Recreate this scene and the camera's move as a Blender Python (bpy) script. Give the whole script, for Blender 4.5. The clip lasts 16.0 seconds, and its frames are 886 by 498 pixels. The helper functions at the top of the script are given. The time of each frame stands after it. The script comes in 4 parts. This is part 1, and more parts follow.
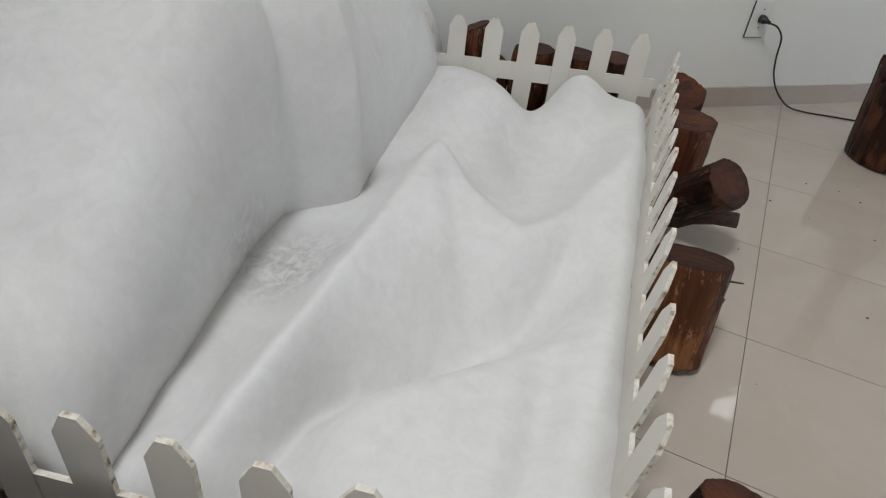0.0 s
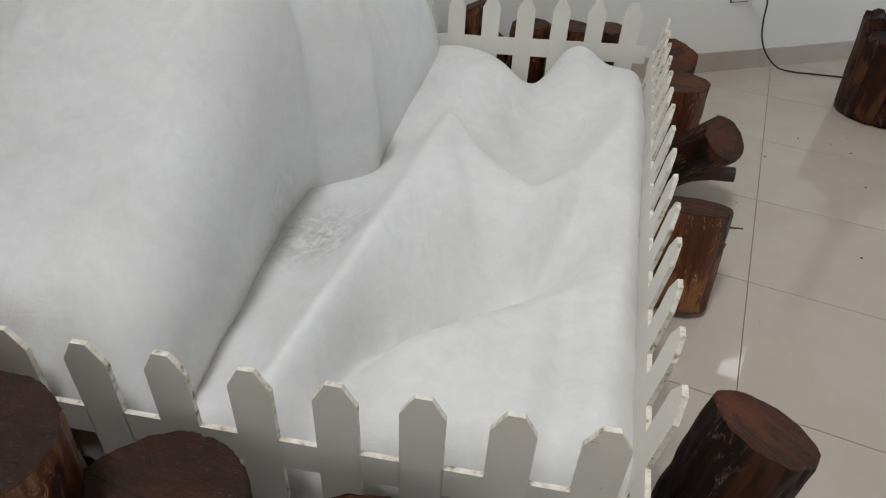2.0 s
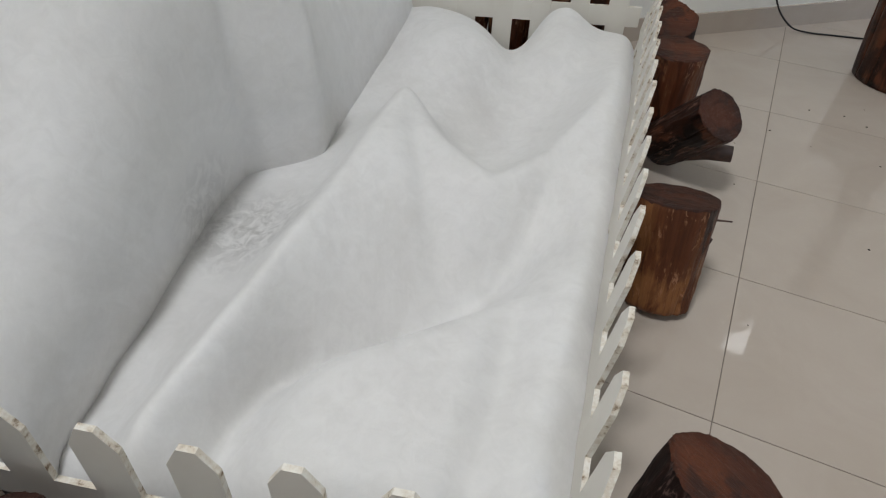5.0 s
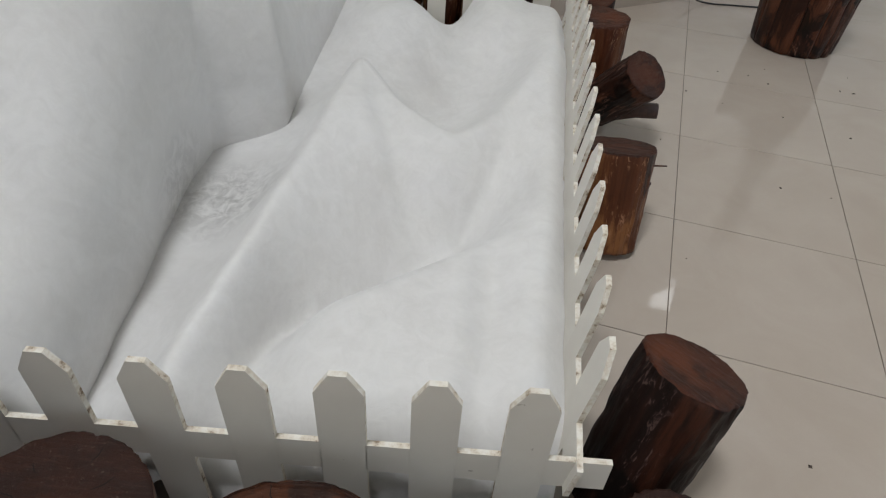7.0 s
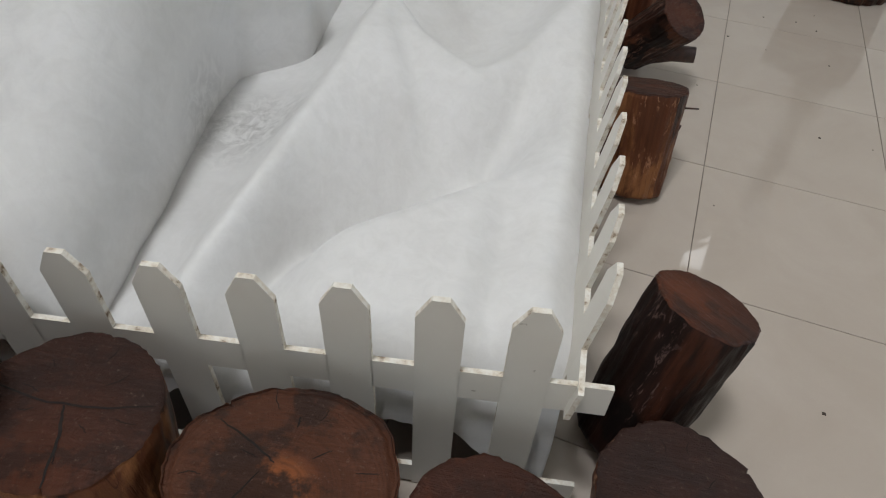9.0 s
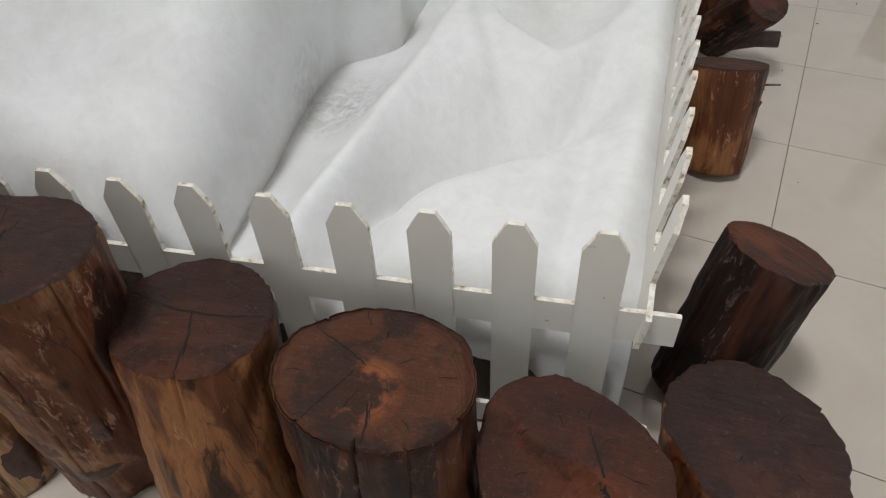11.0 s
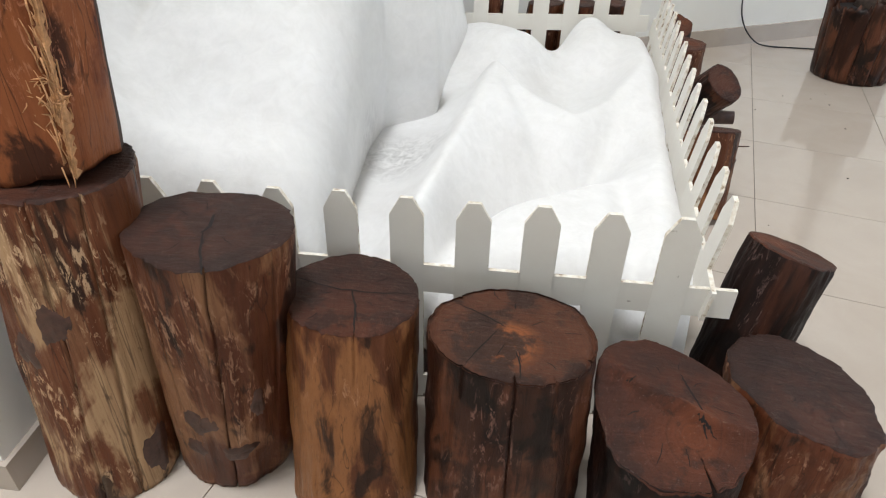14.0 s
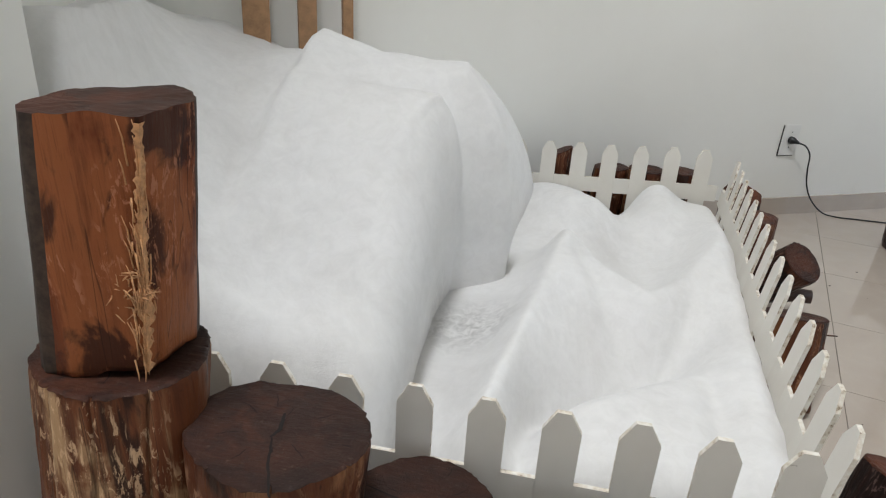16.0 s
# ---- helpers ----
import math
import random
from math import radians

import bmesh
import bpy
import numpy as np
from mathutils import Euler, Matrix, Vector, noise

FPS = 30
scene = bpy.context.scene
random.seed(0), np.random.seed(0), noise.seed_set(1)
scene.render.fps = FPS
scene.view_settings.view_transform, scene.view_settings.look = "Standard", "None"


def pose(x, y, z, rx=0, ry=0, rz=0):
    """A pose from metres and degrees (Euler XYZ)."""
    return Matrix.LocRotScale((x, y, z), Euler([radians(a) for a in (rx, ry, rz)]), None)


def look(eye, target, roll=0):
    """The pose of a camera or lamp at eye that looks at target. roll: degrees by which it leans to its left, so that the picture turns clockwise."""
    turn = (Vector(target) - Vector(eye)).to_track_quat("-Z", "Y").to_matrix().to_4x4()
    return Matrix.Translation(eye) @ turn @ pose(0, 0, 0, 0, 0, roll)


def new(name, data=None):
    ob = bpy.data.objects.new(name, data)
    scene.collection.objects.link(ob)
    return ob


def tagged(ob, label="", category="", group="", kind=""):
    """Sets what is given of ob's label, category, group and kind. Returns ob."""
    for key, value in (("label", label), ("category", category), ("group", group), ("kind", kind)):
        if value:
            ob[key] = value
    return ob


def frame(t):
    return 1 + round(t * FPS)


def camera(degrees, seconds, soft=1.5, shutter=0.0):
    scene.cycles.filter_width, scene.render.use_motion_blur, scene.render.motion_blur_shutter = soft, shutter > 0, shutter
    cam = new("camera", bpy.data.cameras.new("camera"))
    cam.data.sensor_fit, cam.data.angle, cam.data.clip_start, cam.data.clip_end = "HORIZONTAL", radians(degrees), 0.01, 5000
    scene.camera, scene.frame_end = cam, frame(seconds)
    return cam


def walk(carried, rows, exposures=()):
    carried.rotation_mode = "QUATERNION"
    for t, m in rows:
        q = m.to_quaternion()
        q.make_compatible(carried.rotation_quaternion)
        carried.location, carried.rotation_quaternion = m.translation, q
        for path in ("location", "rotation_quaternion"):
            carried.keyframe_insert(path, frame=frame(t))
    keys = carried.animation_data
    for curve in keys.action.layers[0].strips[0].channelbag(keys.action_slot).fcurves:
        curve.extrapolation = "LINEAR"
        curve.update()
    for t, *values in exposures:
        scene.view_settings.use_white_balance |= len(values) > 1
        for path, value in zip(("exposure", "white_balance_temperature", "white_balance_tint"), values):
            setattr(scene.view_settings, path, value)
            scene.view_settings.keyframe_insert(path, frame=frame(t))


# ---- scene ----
cam = camera(68.5, 16.0, soft=1.15)
PATH = [
    (0, (-0.249, -0.433, 1.217), (-0.473, 1.162, 0.031), 6.6),
    (0.5, (-0.291, -0.518, 1.235), (-0.467, 1.109, 0.085), 5.6),
    (1, (-0.289, -0.562, 1.209), (-0.47, 1.021, 0.001), 4.9),
    (1.5, (-0.276, -0.587, 1.208), (-0.462, 0.961, -0.045), 3.6),
    (2, (-0.274, -0.577, 1.226), (-0.493, 1.001, 0.017), 3.2),
    (2.5, (-0.281, -0.532, 1.234), (-0.619, 1.038, 0.043), 1.6),
    (3, (-0.246, -0.424, 1.241), (-0.699, 1.095, 0.022), 0.7),
    (3.5, (-0.196, -0.34, 1.222), (-0.756, 1.123, -0.022), 0.3),
    (4, (-0.122, -0.31, 1.206), (-0.566, 1.139, -0.098), 1.2),
    (6.3, (-0.224, -0.468, 1.191), (-0.305, 1.035, -0.127), 2.8),
    (6.5, (-0.233, -0.485, 1.189), (-0.28, 1.015, -0.133), 3.2),
    (7, (-0.243, -0.504, 1.191), (-0.257, 0.999, -0.128), 4.1),
    (7.5, (-0.235, -0.505, 1.192), (-0.237, 1.004, -0.121), 4.4),
    (8, (-0.25, -0.523, 1.177), (-0.311, 0.946, -0.179), 3.2),
    (8.2, (-0.25, -0.533, 1.169), (-0.327, 0.904, -0.22), 3.2),
    (10.3, (-0.107, -0.538, 1.141), (-0.34, 0.818, -0.31), 6.8),
    (10.5, (-0.113, -0.56, 1.13), (-0.47, 0.764, -0.326), 5.4),
    (11, (-0.169, -0.69, 1.127), (-0.537, 0.719, -0.244), -3.3),
    (11.5, (-0.237, -0.838, 1.098), (-0.445, 0.665, -0.205), -1.3),
    (12, (-0.264, -0.89, 1.035), (-0.575, 0.59, -0.274), 0.8),
    (12.5, (-0.285, -0.976, 1.063), (-0.516, 0.575, -0.178), 1.6),
    (13, (-0.354, -1.054, 1.073), (-0.413, 0.528, -0.149), 1.3),
    (13.5, (-0.404, -1.071, 1.082), (-0.494, 0.472, -0.188), 1.9),
    (14, (-0.444, -1.037, 1.131), (-0.618, 0.601, -0.002), 1.4),
    (14.5, (-0.454, -1.04, 1.14), (-0.638, 0.68, 0.136), 4.5),
    (15, (-0.461, -1.031, 1.148), (-0.64, 0.711, 0.182), 4.7),
    (15.5, (-0.487, -0.989, 1.177), (-0.726, 0.794, 0.303), 4.3),
    (16, (-0.557, -0.914, 1.197), (-0.879, 0.889, 0.392), 3.5),
]
EXPOSURES = [(0, -0.05), (4.2, -0.05), (8.2, -0.08), (10.3, 0.10), (11.0, 0.20), (12.5, 0.60), (13.5, 0.66), (14.0, 0.68), (14.5, 0.44), (16.0, 0.26)]
walk(cam, [(t, look(eye, target, roll)) for t, eye, target, roll in PATH], EXPOSURES)

# ---- world and light ----
world = bpy.data.worlds.new("world")
scene.world = world
world.use_nodes = True
wn = world.node_tree
sky = wn.nodes.new("ShaderNodeTexSky")
sky.sky_type, sky.sun_disc = "NISHITA", False
sky.sun_elevation, sky.sun_rotation = radians(55), radians(80)
wn.links.new(sky.outputs[0], wn.nodes["Background"].inputs[0])
wn.nodes["Background"].inputs[1].default_value = 0.12


def area_lamp(name, eye, target, width, height, watts, colour):
    data = bpy.data.lights.new(name, "AREA")
    data.shape, data.size, data.size_y, data.energy, data.color = "RECTANGLE", width, height, watts, colour
    ob = new(name, data)
    ob.matrix_world = look(eye, target)
    return ob


# daylight of the roof light, of the high north window and of the large windows in the east and south walls
ROOF = (-1.36, -0.95)
area_lamp("roof_light", (*ROOF, 6.70), (-0.3, 0.6, 0.3), 1.1, 1.1, 252, (0.945, 0.968, 1.0))
area_lamp("window_light_north", (1.478, 3.490, 2.37), (1.1, 2.1, 0.6), 0.34, 0.6, 2.6, (0.95, 0.98, 1.0))
area_lamp("window_light_east", (4.9, 1.6, 1.75), (0, 0.9, 0.5), 3.0, 1.9, 22, (0.84, 0.92, 1.0))
area_lamp("window_light_south", (1.6, -4.5, 2.0), (-0.1, 0.5, 0.5), 3.0, 1.6, 4.2, (1.0, 0.97, 0.93))


# ---- materials ----
def material(name):
    m = bpy.data.materials.new(name)
    m.use_nodes = True
    return m, m.node_tree, m.node_tree.nodes["Principled BSDF"]


def node(nt, kind, **values):
    n = nt.nodes.new(kind)
    for key, value in values.items():
        if key in n.inputs:
            n.inputs[key].default_value = value
    return n


def coords(nt, scale=(1, 1, 1), kind="Object", random_shift=False):
    tc = nt.nodes.new("ShaderNodeTexCoord")
    mp = nt.nodes.new("ShaderNodeMapping")
    mp.inputs["Scale"].default_value = scale
    nt.links.new(tc.outputs[kind], mp.inputs["Vector"])
    if random_shift:
        info = nt.nodes.new("ShaderNodeObjectInfo")
        mul = nt.nodes.new("ShaderNodeVectorMath")
        mul.operation = "SCALE"
        mul.inputs[0].default_value = (7.3, 5.1, 3.7)
        nt.links.new(info.outputs["Random"], mul.inputs["Scale"])
        nt.links.new(mul.outputs[0], mp.inputs["Location"])
    return mp.outputs[0]


def noise_tex(nt, vec, scale, detail=4.0, rough=0.6, distortion=0.0):
    n = node(nt, "ShaderNodeTexNoise", Scale=scale, Detail=detail, Roughness=rough, Distortion=distortion)
    nt.links.new(vec, n.inputs["Vector"])
    return n.outputs["Fac"]


def ramp(nt, fac, *stops):
    r = nt.nodes.new("ShaderNodeValToRGB")
    e = r.color_ramp.elements
    while len(e) < len(stops):
        e.new(0.5)
    for el, (p, c) in zip(e, stops):
        el.position, el.color = p, (*c, 1)
    nt.links.new(fac, r.inputs[0])
    return r.outputs[0]


def grey(v):
    return (v, v, v)


def mix(nt, fac, a, b, blend="MIX"):
    m = nt.nodes.new("ShaderNodeMix")
    m.data_type, m.blend_type = "RGBA", blend
    for value, slot in ((fac, 0), (a, 6), (b, 7)):
        if isinstance(value, (int, float)):
            m.inputs[slot].default_value = value
        elif isinstance(value, tuple):
            m.inputs[slot].default_value = (*value, 1)
        else:
            nt.links.new(value, m.inputs[slot])
    return m.outputs[2]


def bump(nt, bsdf, height, strength, distance):
    b = node(nt, "ShaderNodeBump", Strength=strength, Distance=distance)
    nt.links.new(height, b.inputs["Height"])
    nt.links.new(b.outputs[0], bsdf.inputs["Normal"])
    return b


def make_batting():
    m, nt, p = material("polyester_batting")
    v = coords(nt)
    broad = noise_tex(nt, v, 3.2, 4, 0.55)
    clump = noise_tex(nt, v, 26, 7, 0.72, 0.8)
    stain = noise_tex(nt, coords(nt, (1.0, 1.0, 0.6)), 2.1, 7, 0.72, 0.8)
    fibre = noise_tex(nt, coords(nt, (1, 1.3, 1)), 260, 6, 0.8, 1.8)
    c = ramp(nt, broad, (0.3, (0.775, 0.765, 0.75)), (0.7, (0.81, 0.803, 0.795)))
    c = mix(nt, ramp(nt, stain, (0.50, grey(0)), (0.72, grey(0.36))), c, (0.52, 0.50, 0.475))
    c = mix(nt, ramp(nt, clump, (0.32, grey(0.22)), (0.6, grey(0))), c, (0.54, 0.53, 0.51))
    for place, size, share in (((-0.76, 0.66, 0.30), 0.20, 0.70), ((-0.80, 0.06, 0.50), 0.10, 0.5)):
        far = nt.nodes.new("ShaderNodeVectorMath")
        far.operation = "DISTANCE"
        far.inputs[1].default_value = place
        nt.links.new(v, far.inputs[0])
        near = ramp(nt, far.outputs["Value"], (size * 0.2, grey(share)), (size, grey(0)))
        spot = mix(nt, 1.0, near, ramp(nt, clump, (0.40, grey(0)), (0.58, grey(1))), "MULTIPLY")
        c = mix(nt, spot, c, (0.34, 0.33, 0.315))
    c = mix(nt, ramp(nt, fibre, (0.3, grey(0.08)), (0.6, grey(0))), c, (0.6, 0.6, 0.6))
    nt.links.new(c, p.inputs["Base Color"])
    p.inputs["Roughness"].default_value = 1.0
    p.inputs["Specular IOR Level"].default_value = 0.1
    p.inputs["Sheen Weight"].default_value = 0.25
    p.inputs["Sheen Roughness"].default_value = 0.6
    p.inputs["Subsurface Weight"].default_value = 0.12
    p.inputs["Subsurface Radius"].default_value = (0.03, 0.03, 0.03)
    h = mix(nt, 0.35, clump, fibre)
    bump(nt, p, h, 0.5, 0.008)
    return m


def make_paint():
    m, nt, p = material("white_painted_board")
    v = coords(nt, random_shift=True)
    broad = noise_tex(nt, v, 5, 4)
    fine = noise_tex(nt, coords(nt, (30, 30, 8)), 4, 4)
    speck = noise_tex(nt, v, 55, 3, 0.5)
    c = ramp(nt, broad, (0.3, (0.69, 0.655, 0.59)), (0.7, (0.75, 0.725, 0.665)))
    c = mix(nt, ramp(nt, speck, (0.74, grey(0)), (0.78, grey(0.6))), c, (0.25, 0.2, 0.15))
    nt.links.new(c, p.inputs["Base Color"])
    nt.links.new(ramp(nt, broad, (0.2, grey(0.42)), (0.8, grey(0.58))), p.inputs["Roughness"])
    bump(nt, p, fine, 0.12, 0.001)
    return m


def make_cut_edge():
    m, nt, p = material("worn_board_edge")
    v = coords(nt)
    n = noise_tex(nt, v, 45, 5, 0.7)
    c = ramp(nt, n, (0.34, (0.24, 0.17, 0.11)), (0.43, (0.62, 0.55, 0.45)), (0.58, (0.76, 0.73, 0.66)))
    nt.links.new(c, p.inputs["Base Color"])
    p.inputs["Roughness"].default_value = 0.75
    bump(nt, p, n, 0.5, 0.001)
    return m


def make_trunk(name, pale, mid, dark, pale_share, dark_share=0.0, gloss=0.36, flaky=0.0):
    """Stained, varnished log: broad stained and scraped areas, dark bark rests, clusters of torn flakes, hairline splits."""
    m, nt, p = material(name)
    streak = noise_tex(nt, coords(nt, (1, 1, 0.055), random_shift=True), 34, 5, 0.6, 0.35)
    patch = noise_tex(nt, coords(nt, (1, 1, 0.42), random_shift=True), 6.0, 6, 0.58, 0.9)
    burnt = noise_tex(nt, coords(nt, (1.1, 0.9, 0.6), random_shift=True), 7.5, 6, 0.58, 0.7)
    fine = noise_tex(nt, coords(nt, (1, 1, 0.025), random_shift=True), 210, 5, 0.65)
    flake = noise_tex(nt, coords(nt, (1, 1, 0.30), random_shift=True), 80, 6, 0.72, 0.7)
    cluster = noise_tex(nt, coords(nt, (1, 1, 0.6), random_shift=True), 8.5, 4, 0.55, 0.4)
    hair = noise_tex(nt, coords(nt, (1, 1, 0.012), random_shift=True), 17, 3, 0.5, 0.25)
    half = tuple(0.5 * a + 0.5 * b for a, b in zip(mid, pale))
    deep = tuple(0.55 * a + 0.45 * b for a, b in zip(mid, dark))
    stain = ramp(nt, streak, (0.30, deep), (0.48, mid), (0.70, tuple(0.7 * a + 0.3 * b for a, b in zip(mid, pale))))
    bare = ramp(nt, streak, (0.32, half), (0.52, pale))
    edge = mix(nt, 0.22, patch, streak)
    c = mix(nt, ramp(nt, edge, (0.530 - pale_share, grey(0)), (0.585 - pale_share, grey(0.88))), stain, bare)
    c = mix(nt, ramp(nt, burnt, (0.585 - dark_share, grey(0)), (0.63 - dark_share, grey(0.88))), c, dark)
    torn = mix(nt, 1.0, ramp(nt, flake, (0.56 - flaky, grey(0)), (0.61 - flaky, grey(0.8))), ramp(nt, cluster, (0.52, grey(0)), (0.60, grey(1))), "MULTIPLY")
    c = mix(nt, torn, c, tuple(min(0.7, 1.25 * a + 0.05) for a in pale))
    c = mix(nt, ramp(nt, fine, (0.33, grey(0.45)), (0.46, grey(0))), c, tuple(0.5 * a for a in mid))
    c = mix(nt, ramp(nt, hair, (0.493, grey(0)), (0.498, grey(0.85)), (0.503, grey(0))), c, tuple(0.4 * a for a in dark))
    nt.links.new(c, p.inputs["Base Color"])
    nt.links.new(ramp(nt, cluster, (0.35, grey(gloss)), (0.62, grey(gloss + 0.25))), p.inputs["Roughness"])
    p.inputs["Specular IOR Level"].default_value = 0.22
    h = mix(nt, 0.45, mix(nt, 0.5, streak, patch), mix(nt, 0.5, flake, fine))
    bump(nt, p, h, 0.7, 0.006)
    return m


def make_end_grain(name, heart, body, rim, pith=(0.0, 0.0), blotch=0.5, blot_scale=16.0, blot_share=0.0):
    """Sawn face: faint rings, radial checks, saw marks, stain blotches and a paler heart."""
    m, nt, p = material(name)
    v = coords(nt)
    sep = nt.nodes.new("ShaderNodeSeparateXYZ")
    nt.links.new(v, sep.inputs[0])

    def calc(op, a, b_=None):
        n = nt.nodes.new("ShaderNodeMath")
        n.operation = op
        for slot, value in ((0, a), (1, b_)):
            if value is None:
                continue
            if isinstance(value, float):
                n.inputs[slot].default_value = value
            else:
                nt.links.new(value, n.inputs[slot])
        return n.outputs[0]

    px, py = calc("SUBTRACT", sep.outputs[0], float(pith[0])), calc("SUBTRACT", sep.outputs[1], float(pith[1]))
    angle = calc("ARCTAN2", py, px)
    dist = calc("SQRT", calc("ADD", calc("MULTIPLY", px, px), calc("MULTIPLY", py, py)))
    polar = nt.nodes.new("ShaderNodeCombineXYZ")
    nt.links.new(calc("MULTIPLY", angle, 8.0), polar.inputs[0])
    nt.links.new(calc("MULTIPLY", dist, 9.0), polar.inputs[1])
    check = noise_tex(nt, polar.outputs[0], 4.0, 5, 0.7)
    rings = nt.nodes.new("ShaderNodeCombineXYZ")
    wav = noise_tex(nt, v, 14, 3, 0.5)
    nt.links.new(calc("ADD", calc("MULTIPLY", dist, 60.0), calc("MULTIPLY", wav, 1.6)), rings.inputs[0])
    ring = noise_tex(nt, rings.outputs[0], 3.0, 3, 0.6)
    blot = noise_tex(nt, coords(nt, random_shift=True), blot_scale, 7, 0.66, 0.25)
    saw = noise_tex(nt, coords(nt, (3, 20, 1), random_shift=True), 8, 6, 0.75, 0.5)
    dust = noise_tex(nt, v, 150, 6, 0.8)
    far = calc("ADD", dist, calc("MULTIPLY", calc("SUBTRACT", wav, 0.5), 0.06))
    c = ramp(nt, far, (0.02, heart), (0.065, body), (0.135, rim))
    c = mix(nt, ramp(nt, blot, (0.50 - blot_share, grey(0)), (0.57 - blot_share, grey(blotch))), c, tuple(0.30 * a + 0.004 for a in body))
    c = mix(nt, ramp(nt, blot, (0.34, grey(0.55)), (0.42, grey(0))), c, tuple(1.35 * a for a in body))
    c = mix(nt, ramp(nt, ring, (0.38, grey(0.35)), (0.55, grey(0))), c, tuple(0.4 * a for a in body))
    c = mix(nt, ramp(nt, check, (0.30, grey(0.8)), (0.40, grey(0))), c, tuple(0.25 * a for a in body))
    c = mix(nt, ramp(nt, saw, (0.56, grey(0)), (0.68, grey(0.26))), c, tuple(min(0.6, 1.9 * a + 0.010) for a in body))
    c = mix(nt, ramp(nt, dust, (0.585, grey(0)), (0.68, grey(0.34))), c, (0.26, 0.19, 0.15))
    nt.links.new(c, p.inputs["Base Color"])
    nt.links.new(ramp(nt, saw, (0.3, grey(0.70)), (0.65, grey(0.46))), p.inputs["Roughness"])
    p.inputs["Specular IOR Level"].default_value = 0.25
    bump(nt, p, mix(nt, 0.5, saw, mix(nt, 0.5, check, ring)), 0.9, 0.006)
    return m


def make_plain(name, colour, rough, metal=0.0, scale=40.0, vary=0.25, relief=0.2):
    m, nt, p = material(name)
    v = coords(nt)
    n = noise_tex(nt, v, scale, 5, 0.65)
    c = ramp(nt, n, (0.3, tuple(a * (1 - vary) for a in colour)), (0.7, tuple(min(1, a * (1 + vary)) for a in colour)))
    nt.links.new(c, p.inputs["Base Color"])
    p.inputs["Roughness"].default_value, p.inputs["Metallic"].default_value = rough, metal
    bump(nt, p, n, relief, 0.002)
    return m


def make_wall_paint():
    m, nt, p = material("off_white_wall_paint")
    v = coords(nt)
    broad = noise_tex(nt, v, 1.3, 5, 0.6)
    fine = noise_tex(nt, v, 70, 4, 0.6)
    scuff = noise_tex(nt, coords(nt, (1, 1, 0.5)), 5, 6, 0.7, 1.0)
    c = ramp(nt, broad, (0.3, (0.79, 0.78, 0.735)), (0.7, (0.83, 0.825, 0.785)))
    c = mix(nt, ramp(nt, scuff, (0.64, grey(0)), (0.76, grey(0.18))), c, (0.5, 0.48, 0.45))
    nt.links.new(c, p.inputs["Base Color"])
    nt.links.new(ramp(nt, broad, (0.3, grey(0.34)), (0.7, grey(0.46))), p.inputs["Roughness"])
    bump(nt, p, fine, 0.08, 0.001)
    return m


def make_tile():
    m, nt, p = material("polished_beige_tile")
    v = coords(nt, random_shift=True)
    broad = noise_tex(nt, v, 4, 6, 0.6, 0.8)
    fine = noise_tex(nt, v, 120, 3, 0.6)
    dirt = noise_tex(nt, v, 38, 4, 0.8)
    c = ramp(nt, broad, (0.3, (0.43, 0.366, 0.308)), (0.7, (0.47, 0.408, 0.350)))
    c = mix(nt, ramp(nt, fine, (0.35, grey(0.10)), (0.6, grey(0))), c, (0.42, 0.36, 0.30))
    c = mix(nt, ramp(nt, dirt, (0.77, grey(0)), (0.80, grey(0.7))), c, (0.12, 0.09, 0.07))
    nt.links.new(c, p.inputs["Base Color"])
    nt.links.new(ramp(nt, broad, (0.3, grey(0.03)), (0.7, grey(0.06))), p.inputs["Roughness"])
    p.inputs["Specular IOR Level"].default_value = 0.5
    bump(nt, p, broad, 0.03, 0.002)
    return m


BATTING, PAINT, EDGE = make_batting(), make_paint(), make_cut_edge()
WALL, TILE = make_wall_paint(), make_tile()
GROUT = make_plain("dark_grout", (0.20, 0.165, 0.14), 0.9)
TRUNK_TAN = make_trunk("log_tan_stripped", (0.235, 0.098, 0.036), (0.092, 0.029, 0.011), (0.014, 0.0055, 0.0035), 0.045, 0.015, 0.33, 0.0)
TRUNK_PATCHY = make_trunk("log_patchy_stained", (0.25, 0.122, 0.060), (0.092, 0.026, 0.0105), (0.013, 0.0048, 0.0032), 0.02, 0.03, 0.33, 0.035)
TRUNK_PALE = make_trunk("log_cream_scraped", (0.43, 0.275, 0.150), (0.130, 0.040, 0.015), (0.016, 0.006, 0.004), 0.045, 0.02, 0.36, 0.02)
TRUNK_BROWN = make_trunk("log_brown_stained", (0.105, 0.036, 0.017), (0.028, 0.0088, 0.0045), (0.005, 0.0022, 0.0016), 0.03, 0.05, 0.30, 0.01)
TRUNK_DARK = make_trunk("log_dark_stained", (0.050, 0.015, 0.007), (0.0105, 0.0036, 0.0022), (0.003, 0.0015, 0.0011), 0.0, 0.06, 0.38, 0.0)
END_BROWN = make_end_grain("sawn_face_brown", (0.080, 0.0238, 0.0108), (0.058, 0.0176, 0.0086), (0.031, 0.0102, 0.0056), blotch=0.75)
END_ORANGE = make_end_grain("sawn_face_orange", (0.34, 0.105, 0.031), (0.072, 0.023, 0.0095), (0.075, 0.024, 0.010), (-0.018, -0.008), 0.95, 8.0, 0.03)
